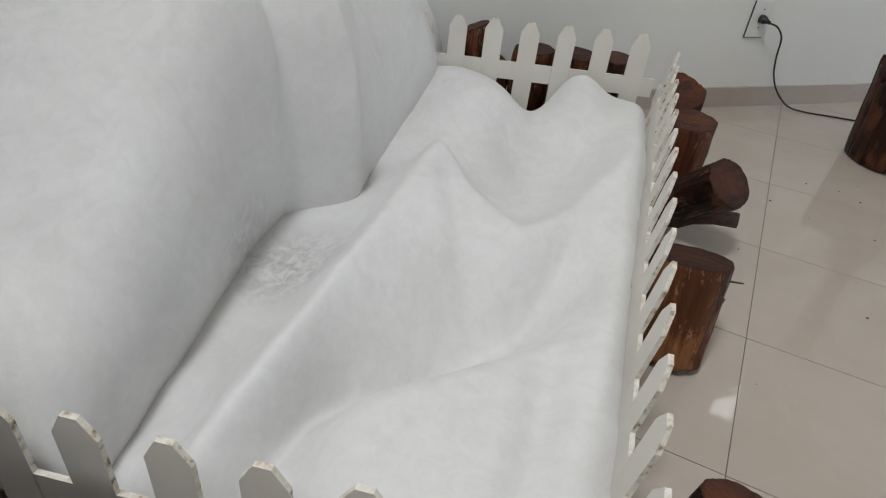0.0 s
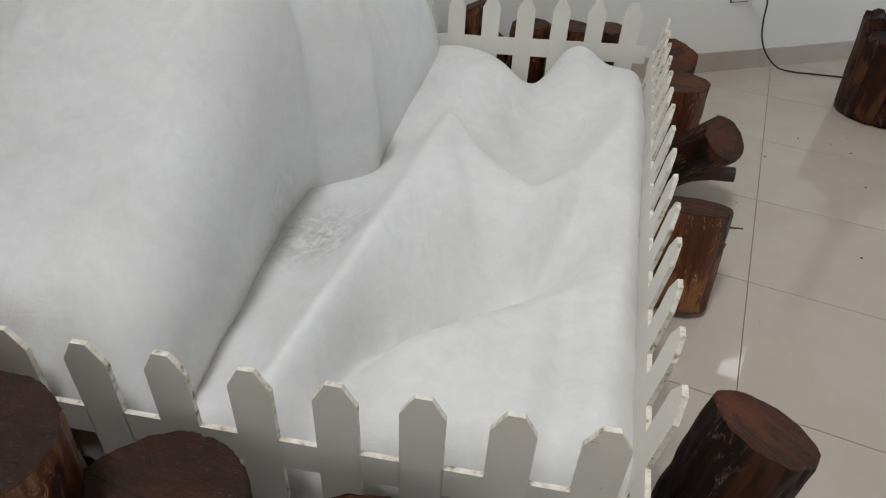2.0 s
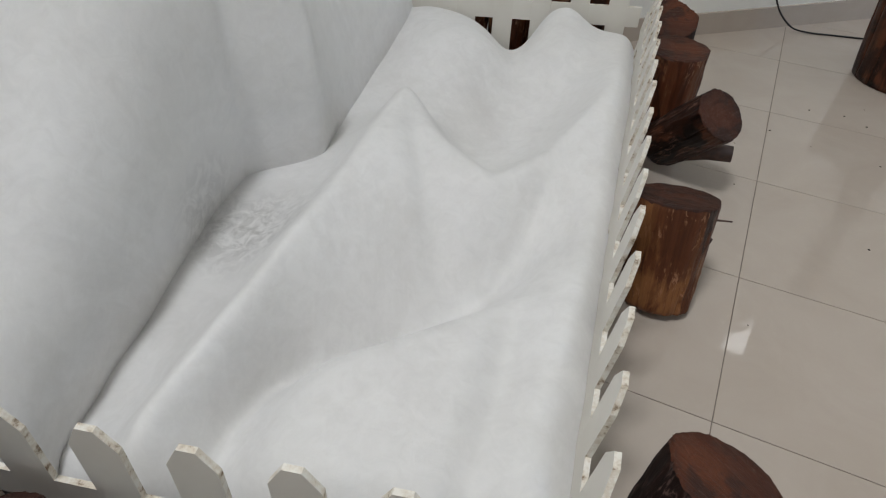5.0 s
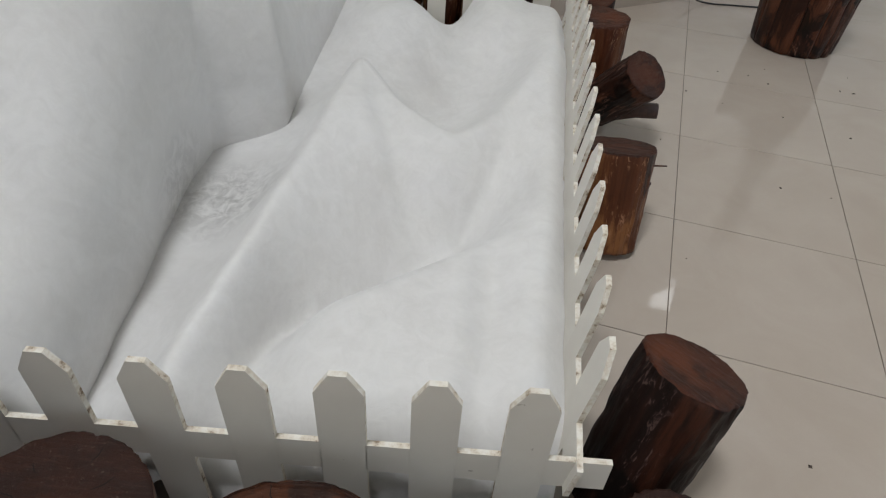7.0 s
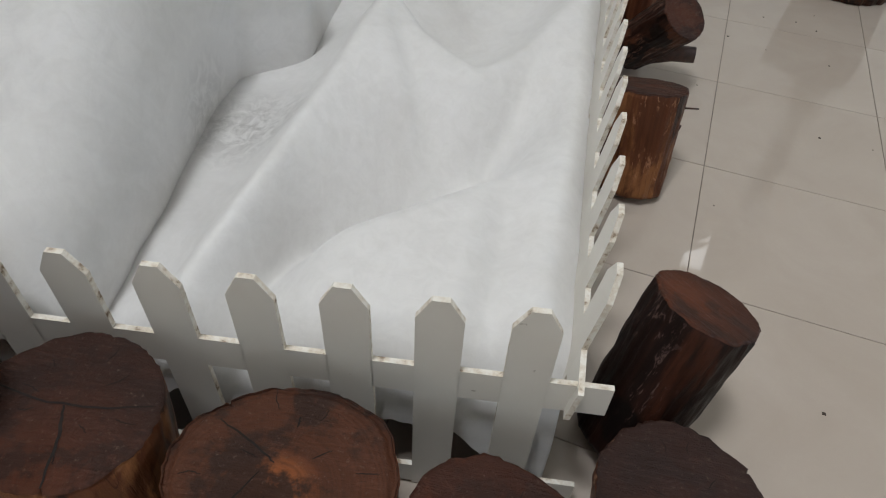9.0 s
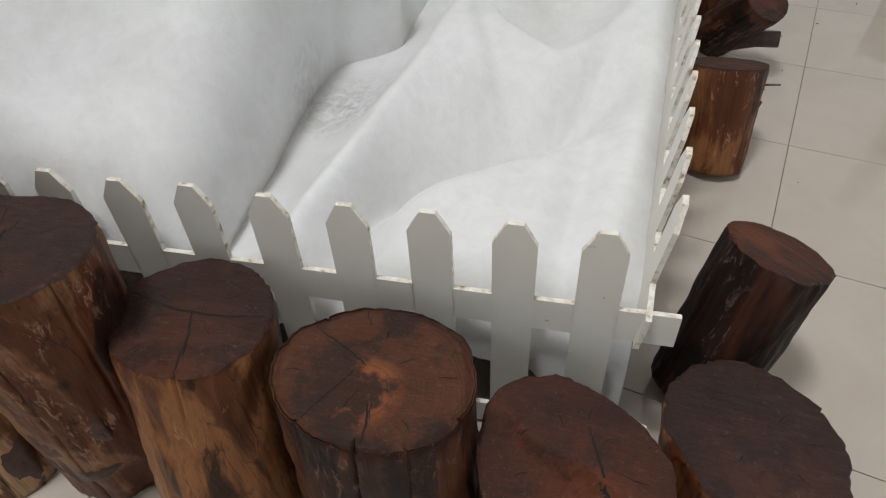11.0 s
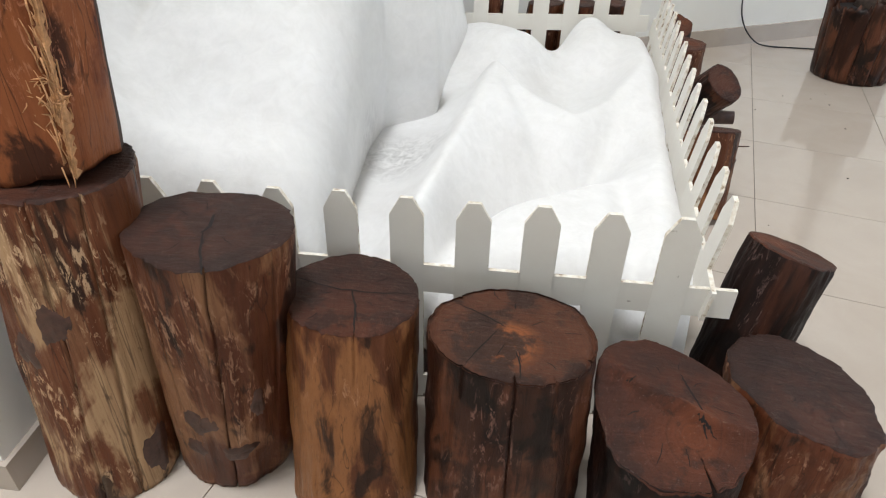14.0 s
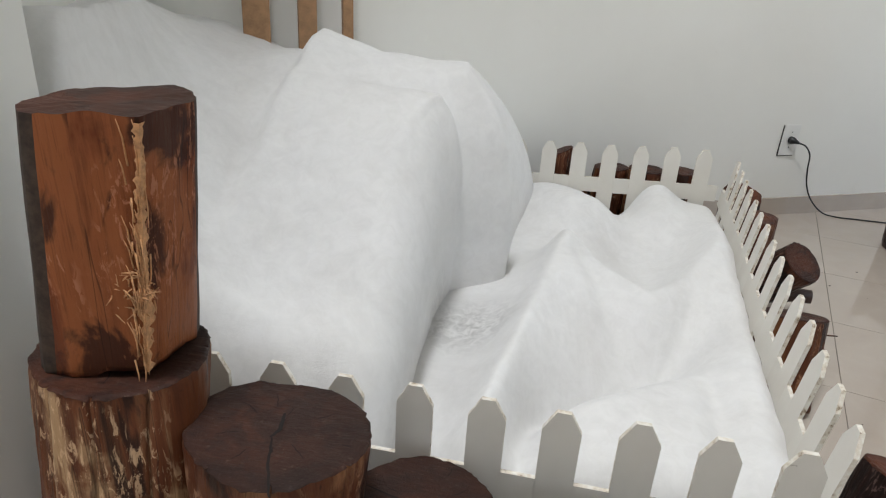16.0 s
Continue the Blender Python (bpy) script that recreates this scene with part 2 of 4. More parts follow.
END_RED = make_end_grain("sawn_face_red", (0.12, 0.033, 0.012), (0.072, 0.020, 0.0083), (0.045, 0.0130, 0.0062), (0.03, 0.02), 0.8, 12.0)
END_DARK = make_end_grain("sawn_face_dark", (0.070, 0.0250, 0.0150), (0.050, 0.0180, 0.0110), (0.029, 0.0110, 0.0070), (0.01, -0.01), 0.7, 14.0)
SPLIT = make_trunk("split_wood_face", (0.29, 0.095, 0.033), (0.165, 0.041, 0.0135), (0.032, 0.009, 0.005), 0.05, 0.03, 0.5, 0.02)
SPLINTER = make_plain("torn_wood_fibre", (0.50, 0.26, 0.12), 0.8, 0, 90, 0.4, 0.6)
BARK = make_plain("rough_dark_bark", (0.045, 0.028, 0.020), 0.9, 0, 60, 0.5, 0.9)
HOLLOW = make_plain("charred_hollow", (0.010, 0.007, 0.006), 0.95)
KNOT = make_plain("dark_knot", (0.055, 0.022, 0.014), 0.5, 0, 70, 0.4, 0.5)
BLACK = make_plain("black_rubber", (0.016, 0.016, 0.017), 0.45, 0, 60, 0.2, 0.1)
PLASTIC = make_plain("white_plastic", (0.78, 0.775, 0.75), 0.35, 0, 30, 0.03, 0.02)
BATTEN = make_plain("bare_pine_batten", (0.36, 0.20, 0.10), 0.6, 0, 25, 0.25, 0.2)
FROND = make_plain("dry_brown_frond", (0.060, 0.034, 0.020), 0.8, 0, 50, 0.4, 0.3)
DRYLEAF = make_plain("dry_tan_leaf", (0.30, 0.16, 0.06), 0.7, 0, 30, 0.3, 0.3)
GRIT = make_plain("dark_floor_grit", (0.05, 0.035, 0.028), 0.9)


# ---- mesh helpers ----
def obj(name, verts, faces, mats, parent=None, label="", smooth=True, index=None):
    me = bpy.data.meshes.new(name)
    me.from_pydata([tuple(v) for v in verts], [], faces)
    for m in mats if isinstance(mats, (list, tuple)) else [mats]:
        me.materials.append(m)
    if index is not None:
        me.polygons.foreach_set("material_index", index)
    me.polygons.foreach_set("use_smooth", [smooth] * len(me.polygons))
    me.update()
    ob = new(name, me)
    if parent is not None:
        ob.parent = parent
    if label:
        tagged(ob, label)
    return ob


def part(name, bm, mats, parent, label="", smooth=False):
    me = bpy.data.meshes.new(name)
    bm.to_mesh(me)
    bm.free()
    for m in mats if isinstance(mats, (list, tuple)) else [mats]:
        me.materials.append(m)
    me.polygons.foreach_set("use_smooth", [smooth] * len(me.polygons))
    ob = new(name, me)
    ob.parent = parent
    if label:
        tagged(ob, label)
    return ob


def empty(name, m, label, category, group="", kind=""):
    ob = new(name)
    ob.empty_display_size = 0.05
    ob.matrix_world = m
    return tagged(ob, label, category, group, kind)


def box_bm(x0, y0, z0, x1, y1, z1, bevel=0.0):
    bm = bmesh.new()
    bmesh.ops.create_cube(bm, size=1)
    for v in bm.verts:
        v.co = Vector((x0 + (v.co.x + .5) * (x1 - x0), y0 + (v.co.y + .5) * (y1 - y0), z0 + (v.co.z + .5) * (z1 - z0)))
    if bevel:
        bmesh.ops.bevel(bm, geom=bm.edges[:], offset=bevel, segments=2, affect="EDGES", profile=0.6)
    return bm


def tube(points, radii, sides=8):
    """Verts and faces of a closed, tapered tube along the points."""
    pts = [Vector(p) for p in points]
    verts, faces = [], []
    for i, p in enumerate(pts):
        d = (pts[min(i + 1, len(pts) - 1)] - pts[max(i - 1, 0)]).normalized()
        q = d.to_track_quat("Z", "Y")
        r = radii[i] if isinstance(radii, (list, tuple)) else radii
        for k in range(sides):
            a = 2 * math.pi * k / sides
            verts.append(p + q @ Vector((r * math.cos(a), r * math.sin(a), 0)))
    for i in range(len(pts) - 1):
        for k in range(sides):
            a, b = i * sides + k, i * sides + (k + 1) % sides
            faces.append((a, b, b + sides, a + sides))
    faces.append(tuple(range(sides - 1, -1, -1)))
    faces.append(tuple(range((len(pts) - 1) * sides, len(pts) * sides)))
    return verts, faces


def smoothstep(a, b, x):
    t = min(1.0, max(0.0, (x - a) / (b - a)))
    return t * t * (3 - 2 * t)


def fbm(x, y, z, octaves=4):
    return noise.fractal(Vector((x, y, z)), 1.0, 2.0, octaves)


# ---- the room ----
FLOOR_Z = 0.0
WALL_DIR = Vector((math.cos(radians(27.5)), math.sin(radians(27.5)), 0))
WALL_IN = Vector((WALL_DIR.y, -WALL_DIR.x, 0))          # into the room
WALL_0 = Vector((0.0, 2.517, 0))                          # a point on the north wall's face
CORNER_A = -2.45                                         # the room's corner along the wall
NORTH_END = 5.6
DEPTH = 6.4
TOP = 6.6


def room_xyz(a, b, z):
    """a: metres along the north wall, b: metres from it into the room."""
    p = WALL_0 + WALL_DIR * a + WALL_IN * b
    return (p.x, p.y, z)


def slab(name, a0, b0, z0, a1, b1, z1, mat, kind="structure", label="", category=""):
    v = [room_xyz(a, b, z) for z in (z0, z1) for a, b in ((a0, b0), (a0, b1), (a1, b1), (a1, b0))]
    f = [(0, 3, 2, 1), (4, 5, 6, 7), (0, 1, 5, 4), (1, 2, 6, 5), (2, 3, 7, 6), (3, 0, 4, 7)]
    return tagged(obj(name, v, f, mat, smooth=False), label, category, "", kind)


def box_pillar():
    """Wall end that stands out beside the tallest log, with its tile skirting."""
    ob = tagged(obj("wall_pier", [], [], WALL, smooth=False), "off-white painted wall end beside the logs", "wall", "", "structure")
    bm = box_bm(-4.3, -0.345, -0.004, -1.352, -0.05, TOP)
    bm.to_mesh(ob.data)
    bm.free()
    for x0, y0, x1, y1 in ((-4.3, -0.357, -1.340, -0.345), (-1.352, -0.345, -1.340, -0.05)):
        s = tagged(obj("baseboard", [], [], TILE, smooth=False), "low glossy beige tile skirting round the wall end", "baseboard", "", "structure")
        bm = box_bm(x0, y0, 0, x1, y1, 0.075)
        bm.to_mesh(s.data)
        bm.free()
    return ob


def block(name, x0, y0, z0, x1, y1, z1, mat, label, category):
    ob = tagged(obj(name, [], [], mat, smooth=False), label, category, "", "structure")
    bm = box_bm(x0, y0, z0, x1, y1, z1)
    bm.to_mesh(ob.data)
    bm.free()
    return ob


floor = block("floor", -4.5, -4.9, -0.08, 5.4, 5.6, -0.004, GROUT, "floor of polished beige tiles with thin dark joints", "floor")
WIN_A0, WIN_A1, WIN_Z0, WIN_Z1 = 1.60, 1.92, 2.08, 2.66
for a0, a1, z0, z1 in ((CORNER_A - 0.2, WIN_A0, -0.02, TOP), (WIN_A1, NORTH_END + 0.2, -0.02, TOP), (WIN_A0, WIN_A1, -0.02, WIN_Z0), (WIN_A0, WIN_A1, WIN_Z1, TOP)):
    slab("wall_north", a0, -0.2, z0, a1, 0, z1, WALL, label="plain off-white painted wall behind the display", category="wall")
window = slab("window_1", WIN_A0, -0.12, WIN_Z0, WIN_A0 + 0.03, -0.06, WIN_Z1, PAINT, label="high window with thin white glazing bars", category="window")
for k in range(1, 5):
    a = WIN_A0 + 0.03 + (WIN_A1 - WIN_A0 - 0.05) * k / 4
    bar = slab("glazing_bar", a - 0.014, -0.12, WIN_Z0, a + 0.014, -0.06, WIN_Z1, PAINT, kind="")
    bar.parent = window
for k in range(0, 6):
    z = WIN_Z0 + (WIN_Z1 - WIN_Z0 - 0.03) * k / 5
    bar = slab("glazing_bar", WIN_A0 + 0.03, -0.055, z, WIN_A1 - 0.01, -0.02, z + 0.03, PAINT, kind="")
    bar.parent = window
slab("wall_west", CORNER_A - 0.2, 0, -0.02, CORNER_A, 1.66, TOP, WALL, label="plain off-white painted side wall", category="wall")
# ceiling with a roof light opening, and the outer walls with their window openings
for x0, y0, x1, y1 in ((-4.5, -4.9, ROOF[0] - 1.0, 5.6), (ROOF[0] + 1.0, -4.9, 5.4, 5.6), (ROOF[0] - 1.0, -4.9, ROOF[0] + 1.0, ROOF[1] - 1.0), (ROOF[0] - 1.0, ROOF[1] + 1.0, ROOF[0] + 1.0, 5.6)):
    block("ceiling", x0, y0, TOP, x1, y1, TOP + 0.1, WALL, "plain white ceiling round a roof light", "ceiling")
for x0, x1, z0, z1 in ((-4.3, 0.0, 0, TOP), (3.2, 5.2, 0, TOP), (0.0, 3.2, 0, 1.1), (0.0, 3.2, 2.9, TOP)):
    block("wall_south", x0, -4.8, z0, x1, -4.6, z1, WALL, "plain off-white wall round a window", "wall")
for y0, y1, z0, z1 in ((-4.6, 0.0, 0, TOP), (3.2, 5.4, 0, TOP), (0.0, 3.2, 0, 0.7), (0.0, 3.2, 2.8, TOP)):
    block("wall_east", 5.0, y0, z0, 5.2, y1, z1, WALL, "plain off-white wall round a window", "wall")
block("wall_west", -4.5, -4.6, 0, -4.3, -0.345, TOP, WALL, "plain off-white painted side wall", "wall")
pillar = box_pillar()
slab("baseboard", CORNER_A, 0.0, 0, NORTH_END - 0.3, 0.012, 0.10, TILE, label="low glossy beige tile skirting along the wall", category="baseboard")


# ---- the artificial snow ----
def along(p, a, b):
    """Distance from p to the segment a-b, and how far along it lies."""
    ax, ay, bx, by = *a, *b
    dx, dy = bx - ax, by - ay
    t = min(1.0, max(0.0, ((p[0] - ax) * dx + (p[1] - ay) * dy) / (dx * dx + dy * dy)))
    return math.hypot(p[0] - ax - t * dx, p[1] - ay - t * dy), t


def hump(p, a, b, ha, hb, w, soft=0.5):
    """A ridge from a to b: rounded where soft is large, a crisp fold where it is small."""
    d, t = along(p, a, b)
    e = soft * w
    return (ha + (hb - ha) * t) * math.exp(-((math.sqrt(d * d + e * e) - e) / w) ** 1.5)


def run(table, v):
    """Straight run through a few (v, value) stations."""
    if v <= table[0][0]:
        return table[0][1]
    for (a, va), (b, vb) in zip(table, table[1:]):
        if v <= b:
            return va + (vb - va) * (v - a) / (b - a)
    return table[-1][1]


# crest of the folds as (x, y, height): long ridge beside the heap, peak, saddle, and the rise to the side fence
CREST = ((-0.672, -0.05, 0.390), (-0.575, 0.70, 0.402), (-0.512, 1.13, 0.428), (-0.40, 0.985, 0.385), (-0.25, 0.875, 0.352), (-0.13, 1.01, 0.362), (-0.04, 1.20, 0.385), (0.06, 1.48, 0.375))
# bottom of the trough as (y, x), running aslant below the folds
TROUGH = ((-0.05, -0.545), (0.18, -0.562), (0.29, -0.548), (0.365, -0.505), (0.43, -0.422), (0.53, -0.335), (0.65, -0.232), (0.80, -0.150), (0.95, -0.105), (1.15, -0.06), (1.35, 0.02))
TROUGH_Z = ((-0.05, 0.290), (0.15, 0.255), (0.30, 0.195), (0.50, 0.135), (0.70, 0.165), (0.85, 0.270), (1.0, 0.345), (1.35, 0.375))


def low_snow(x, y):
    """Height of the blanket that fills the fenced bed."""
    p = (x, y)
    # nearest point of the crest
    best, crest = 9.0, 0.0
    for (ax, ay, az), (bx, by, bz) in zip(CREST, CREST[1:]):
        d, t = along(p, (ax, ay), (bx, by))
        if d < best:
            best, crest = d, az + (bz - az) * t
    low = min(along(p, (a[1], a[0]), (b[1], b[0]))[0] for a, b in zip(TROUGH, TROUGH[1:]))
    floor_z = run(TROUGH_Z, y)
    # long face from the crest down to the trough
    f = low / (low + best + 1e-6)
    face = floor_z + (crest - floor_z) * (0.75 * f + 0.25 * smoothstep(0, 1, f))
    # mound and bank beyond the trough
    bank = 0.360 + 0.014 * smoothstep(0.45, 0.95, y) + 0.016 * math.exp(-(along(p, (-0.14, 0.14), (-0.40, 0.22))[0] / 0.14) ** 2)
    bank += 0.014 * math.exp(-(along(p, (-0.075, 0.15), (-0.03, 0.75))[0] / 0.05) ** 2)
    bank -= 0.032 * math.exp(-(along(p, (-0.150, 0.46), (-0.175, 0.02))[0] / 0.034) ** 2)
    rise = 1 - math.exp(-(low / (0.058 + 0.045 * smoothstep(0.35, 0.6, y))) ** 1.5)
    mound = floor_z + (bank - floor_z) * rise
    mound += (crest - mound) * math.exp(-(best / 0.07) ** 1.5)
    # gully under the heap, bowl behind the crest and the far bulges
    back = 0.268 - 0.025 * smoothstep(0.9, 0.4, y)
    back -= hump(p, (-0.34, 1.18), (-0.20, 1.42), 0.060, 0.045, 0.10, 1.0)
    back += hump(p, (-0.60, 1.84), (-0.47, 1.60), 0.075, 0.118, 0.105, 1.1)
    back += hump(p, (-0.16, 1.88), (-0.15, 1.66), 0.120, 0.100, 0.062, 1.0)
    back += hump(p, (0.05, 1.85), (0.06, 1.45), 0.045, 0.10, 0.085, 0.6)
    back -= hump(p, (-0.295, 1.96), (-0.285, 1.72), 0.115, 0.03, 0.055, 0.8)
    back -= hump(p, (-0.26, 1.62), (-0.31, 1.36), 0.03, 0.0, 0.06, 0.6)
    back += 0.004 * fbm(x * 22, y * 22, 6.0) * math.exp(-(along(p, (-0.78, 0.80), (-0.78, 0.25))[0] / 0.06) ** 2)
    wide = 0.085 if y < 1.13 and x < -0.5 else 0.075
    back += (crest - back) * math.exp(-(best / wide) ** 1.25)
    # which of them holds here
    behind = x < run(((-0.05, -0.672), (0.70, -0.575), (1.13, -0.512)), y) or y > run(((-0.512, 1.13), (-0.40, 0.985), (-0.25, 0.875), (-0.13, 1.01), (-0.04, 1.20), (0.06, 1.48)), x)
    z = back if behind else (mound if x > run(TROUGH, y) else face)
    z -= 0.020 * math.exp(-(along(p, (-0.155, 0.67), (-0.235, 0.715))[0] / 0.020) ** 2)      # pinched dimple
    return z + 0.009 * fbm(x * 4, y * 4, 0.3) + 0.0025 * fbm(x * 9, y * 9, 2.1)


def side_x(y, z):
    """The side fence's inner face: it runs aslant and leans outwards."""
    return -0.02 + 0.088 * y - 0.13 * (0.525 - z)


def bed_point(u, v):
    y = 0.012 + 1.905 * v
    x0, x1 = -0.98, side_x(y, 0.36) - 0.003
    x = x0 + (x1 - x0) * u
    z = low_snow(x, y)
    for dist, drop in (((x1 - x) / (0.05 + 0.05 * smoothstep(0.6, 0.1, y)), 0.060 + 0.02 * fbm(y * 14, 0, 0)), ((y - 0.012) / 0.09, 0.13), ((1.917 - y) / 0.03, 0.06)):
        if dist < 1:
            z -= drop * (1 - max(0.0, dist)) ** 2.0
    return x, y, z


def sheet(name, nu, nv, point, hang, label, soften=0):
    """A soft blanket: a grid with its rim turned down."""
    verts = [point(i / (nu - 1), j / (nv - 1)) for j in range(nv) for i in range(nu)]
    for _ in range(soften):
        z = np.array([v[2] for v in verts]).reshape(nv, nu)
        z[1:-1] = 0.25 * z[:-2] + 0.5 * z[1:-1] + 0.25 * z[2:]
        z[:, 1:-1] = 0.25 * z[:, :-2] + 0.5 * z[:, 1:-1] + 0.25 * z[:, 2:]
        verts = [(v[0], v[1], h) for v, h in zip(verts, z.ravel().tolist())]
    faces = [(j * nu + i, j * nu + i + 1, (j + 1) * nu + i + 1, (j + 1) * nu + i) for j in range(nv - 1) for i in range(nu - 1)]
    rim = [i for i in range(nu)] + [j * nu + nu - 1 for j in range(1, nv)] + [(nv - 1) * nu + i for i in range(nu - 2, -1, -1)] + [j * nu for j in range(nv - 2, 0, -1)]
    n0 = len(verts)
    for k, r in enumerate(rim):
        x, y, z = verts[r]
        drop = hang(x, y) if callable(hang) else hang
        verts.append((x, y, max(0.02, z - drop - 0.02 * fbm(x * 9, y * 9, 5))))
    for k in range(len(rim)):
        a, b = rim[k], rim[(k + 1) % len(rim)]
        faces.append((b, a, n0 + k, n0 + (k + 1) % len(rim)))
    return tagged(obj(name, verts, faces, BATTING), label, "artificial snow")


def bed_hang(x, y):
    """The rim hangs lower at the near corner."""
    return 0.05 + 0.16 * smoothstep(-0.22, -0.08, x) * smoothstep(0.25, 0.05, y)


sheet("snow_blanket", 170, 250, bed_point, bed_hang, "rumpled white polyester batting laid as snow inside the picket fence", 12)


def between(table, y):
    """Smooth run through a few (y, value) stations."""
    if y <= table[0][0]:
        return table[0][1]
    for (a, va), (b, vb) in zip(table, table[1:]):
        if y <= b:
            return va + (vb - va) * smoothstep(a, b, y)
    return table[-1][1]


def heap_edge(y):
    """Where the heap's flank stands on the bed."""
    return between(((0.0, -0.815), (0.12, -0.826), (0.30, -0.845), (0.52, -0.858), (0.70, -0.862), (0.84, -0.850), (0.98, -0.690), (1.34, -0.695), (1.75, -0.655), (2.06, -0.685)), y)


def heap_top(x, y):
    z = between(((-0.3, 0.34), (0.06, 0.50), (0.80, 0.88), (1.05, 0.92), (1.4, 0.87), (2.06, 0.70)), y)
    z += 0.075 * math.exp(-(((x + 1.36) / 0.16) ** 2 + ((y - 1.05) / 0.35) ** 2))
    z += 0.10 * smoothstep(-1.5, -1.95, x)
    crease = -1.26 - 0.10 * (y - 0.45)
    d = x - crease
    if d < 0:       # the sheet folds over along the crease and sags beyond it
        z -= 0.095 * smoothstep(0.0, -0.07, d) * math.exp(d / 0.22) * smoothstep(0.12, 0.5, y)
    z -= 0.07 * math.exp(-((y - 0.90 - 0.25 * (x + 0.85)) / 0.045) ** 2) * smoothstep(-1.15, -0.88, x)
    off = max(0.0, x + 1.36 + 0.478 * (y + 0.03))
    z += max(0.0, 1.08 - z) * math.exp(-off / 0.13) * smoothstep(1.25, 0.7, y)      # climbs the side wall
    return z + 0.020 * fbm(x * 2.6, y * 2.6, 4.0) + 0.006 * fbm(x * 9, y * 9, 1.0)


def heap_point(u, v):
    y = 0.010 + 2.05 * v
    e = heap_edge(y)
    shoulder = between(((0.0, 0.13), (0.5, 0.11), (0.80, 0.05), (0.96, 0.16), (1.35, 0.25), (2.06, 0.28)), y)
    # the flank takes the first part of u, the top the rest
    if u < 0.45:
        f = u / 0.45
        back = smoothstep(0.88, 1.1, y)
        d = shoulder * (f ** (2.2 - 0.9 * back))
        x = e - d + (0.016 + 0.014 * smoothstep(0.2, 0.6, y)) * math.sin(math.pi * min(1, f * 1.2)) * (1 - 0.7 * back)
        foot = low_snow(e, min(y, 1.9)) - 0.05
        crest = heap_top(e - shoulder, y)
        rise = math.sin(f * math.pi / 2) ** 0.85
        z = foot + (crest - foot) * (rise * (1 - back) + back * (0.45 * rise + 0.55 * f))
    else:
        f = (u - 0.45) / 0.55
        x = e - shoulder + (-2.05 - e + shoulder) * f
        z = heap_top(x, y)
    if y < 0.13:
        z -= 0.17 * (1 - (y - 0.010) / 0.12) ** 2.2
    return x, y + 0.006 * fbm(x * 7, z * 7, y * 3), z


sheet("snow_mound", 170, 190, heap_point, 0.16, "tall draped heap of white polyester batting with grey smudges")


# ---- picket fence panels, sawn from painted board ----
PICKET_W, THICK, FENCE_H = 0.066, 0.009, 0.525


def picket_outline(cx, w, z0, z1):
    h = w / 2
    return [(cx - h, z0), (cx + h, z0), (cx + h, z1 - 0.038), (cx + 0.012, z1), (cx - 0.012, z1), (cx - h, z1 - 0.038)]


def plate(outline, place, name, parent, rim=EDGE):
    """A board from a flat outline: painted faces, worn sawn edges."""
    n = len(outline)
    verts = [place(s, -THICK / 2, z) for s, z in outline] + [place(s, THICK / 2, z) for s, z in outline]
    faces = [tuple(range(n)), tuple(range(2 * n - 1, n - 1, -1))] + [((k + 1) % n, k, k + n, (k + 1) % n + n) for k in range(n)]
    return obj(name, verts, faces, [PAINT, rim], parent, smooth=False, index=[0, 0] + [1] * n)


def fence(label, place, centres, s0, s1, lift=0.0, group="white picket fence panels"):
    base = empty("picket_fence", Matrix.Identity(4), label, "fence", group)
    rnd = random.Random(len(centres))
    for c in centres:
        w = PICKET_W * rnd.uniform(0.97, 1.03)
        plate(picket_outline(c, w, 0.004, FENCE_H + rnd.uniform(-0.003, 0.003)), place, "picket", base)
    # rails fill the gaps between the pickets, in the same board
    for z0, z1 in ((0.308 + lift, 0.375 + lift), (0.012 + lift, 0.070 + lift)):
        stops = [s0] + [v for c in sorted(centres) for v in (c - PICKET_W / 2 + 0.0005, c + PICKET_W / 2 - 0.0005)] + [s1]
        for a, b in zip(stops[0::2], stops[1::2]):
            if b - a > 0.004:
                plate([(a, z0), (b, z0), (b, z1), (a, z1)], place, "rail", base)
    return base


def near_place(s, t, z):
    return (s, t, z)


def far_place(s, t, z):
    return (s, 1.938 + 0.045 * s + t, z * (1 + 0.07 * (s + 0.3)))


def side_place(s, t, z):
    return (side_x(s, z) + 0.004 + t, s, z)


fence("white painted picket fence panel behind the row of logs", near_place, [-0.113 - 0.128 * k for k in range(10)], -1.33, 0.012)
fence("white painted picket fence panel in front of the wall", far_place, [0.035 - 0.1300 * k for k in range(9)], -1.05, 0.112)
fence("white painted picket fence panel leaning out beside loose logs", side_place, [0.092 + 0.1234 * k for k in range(15)], -0.022, 1.925, 0.004)


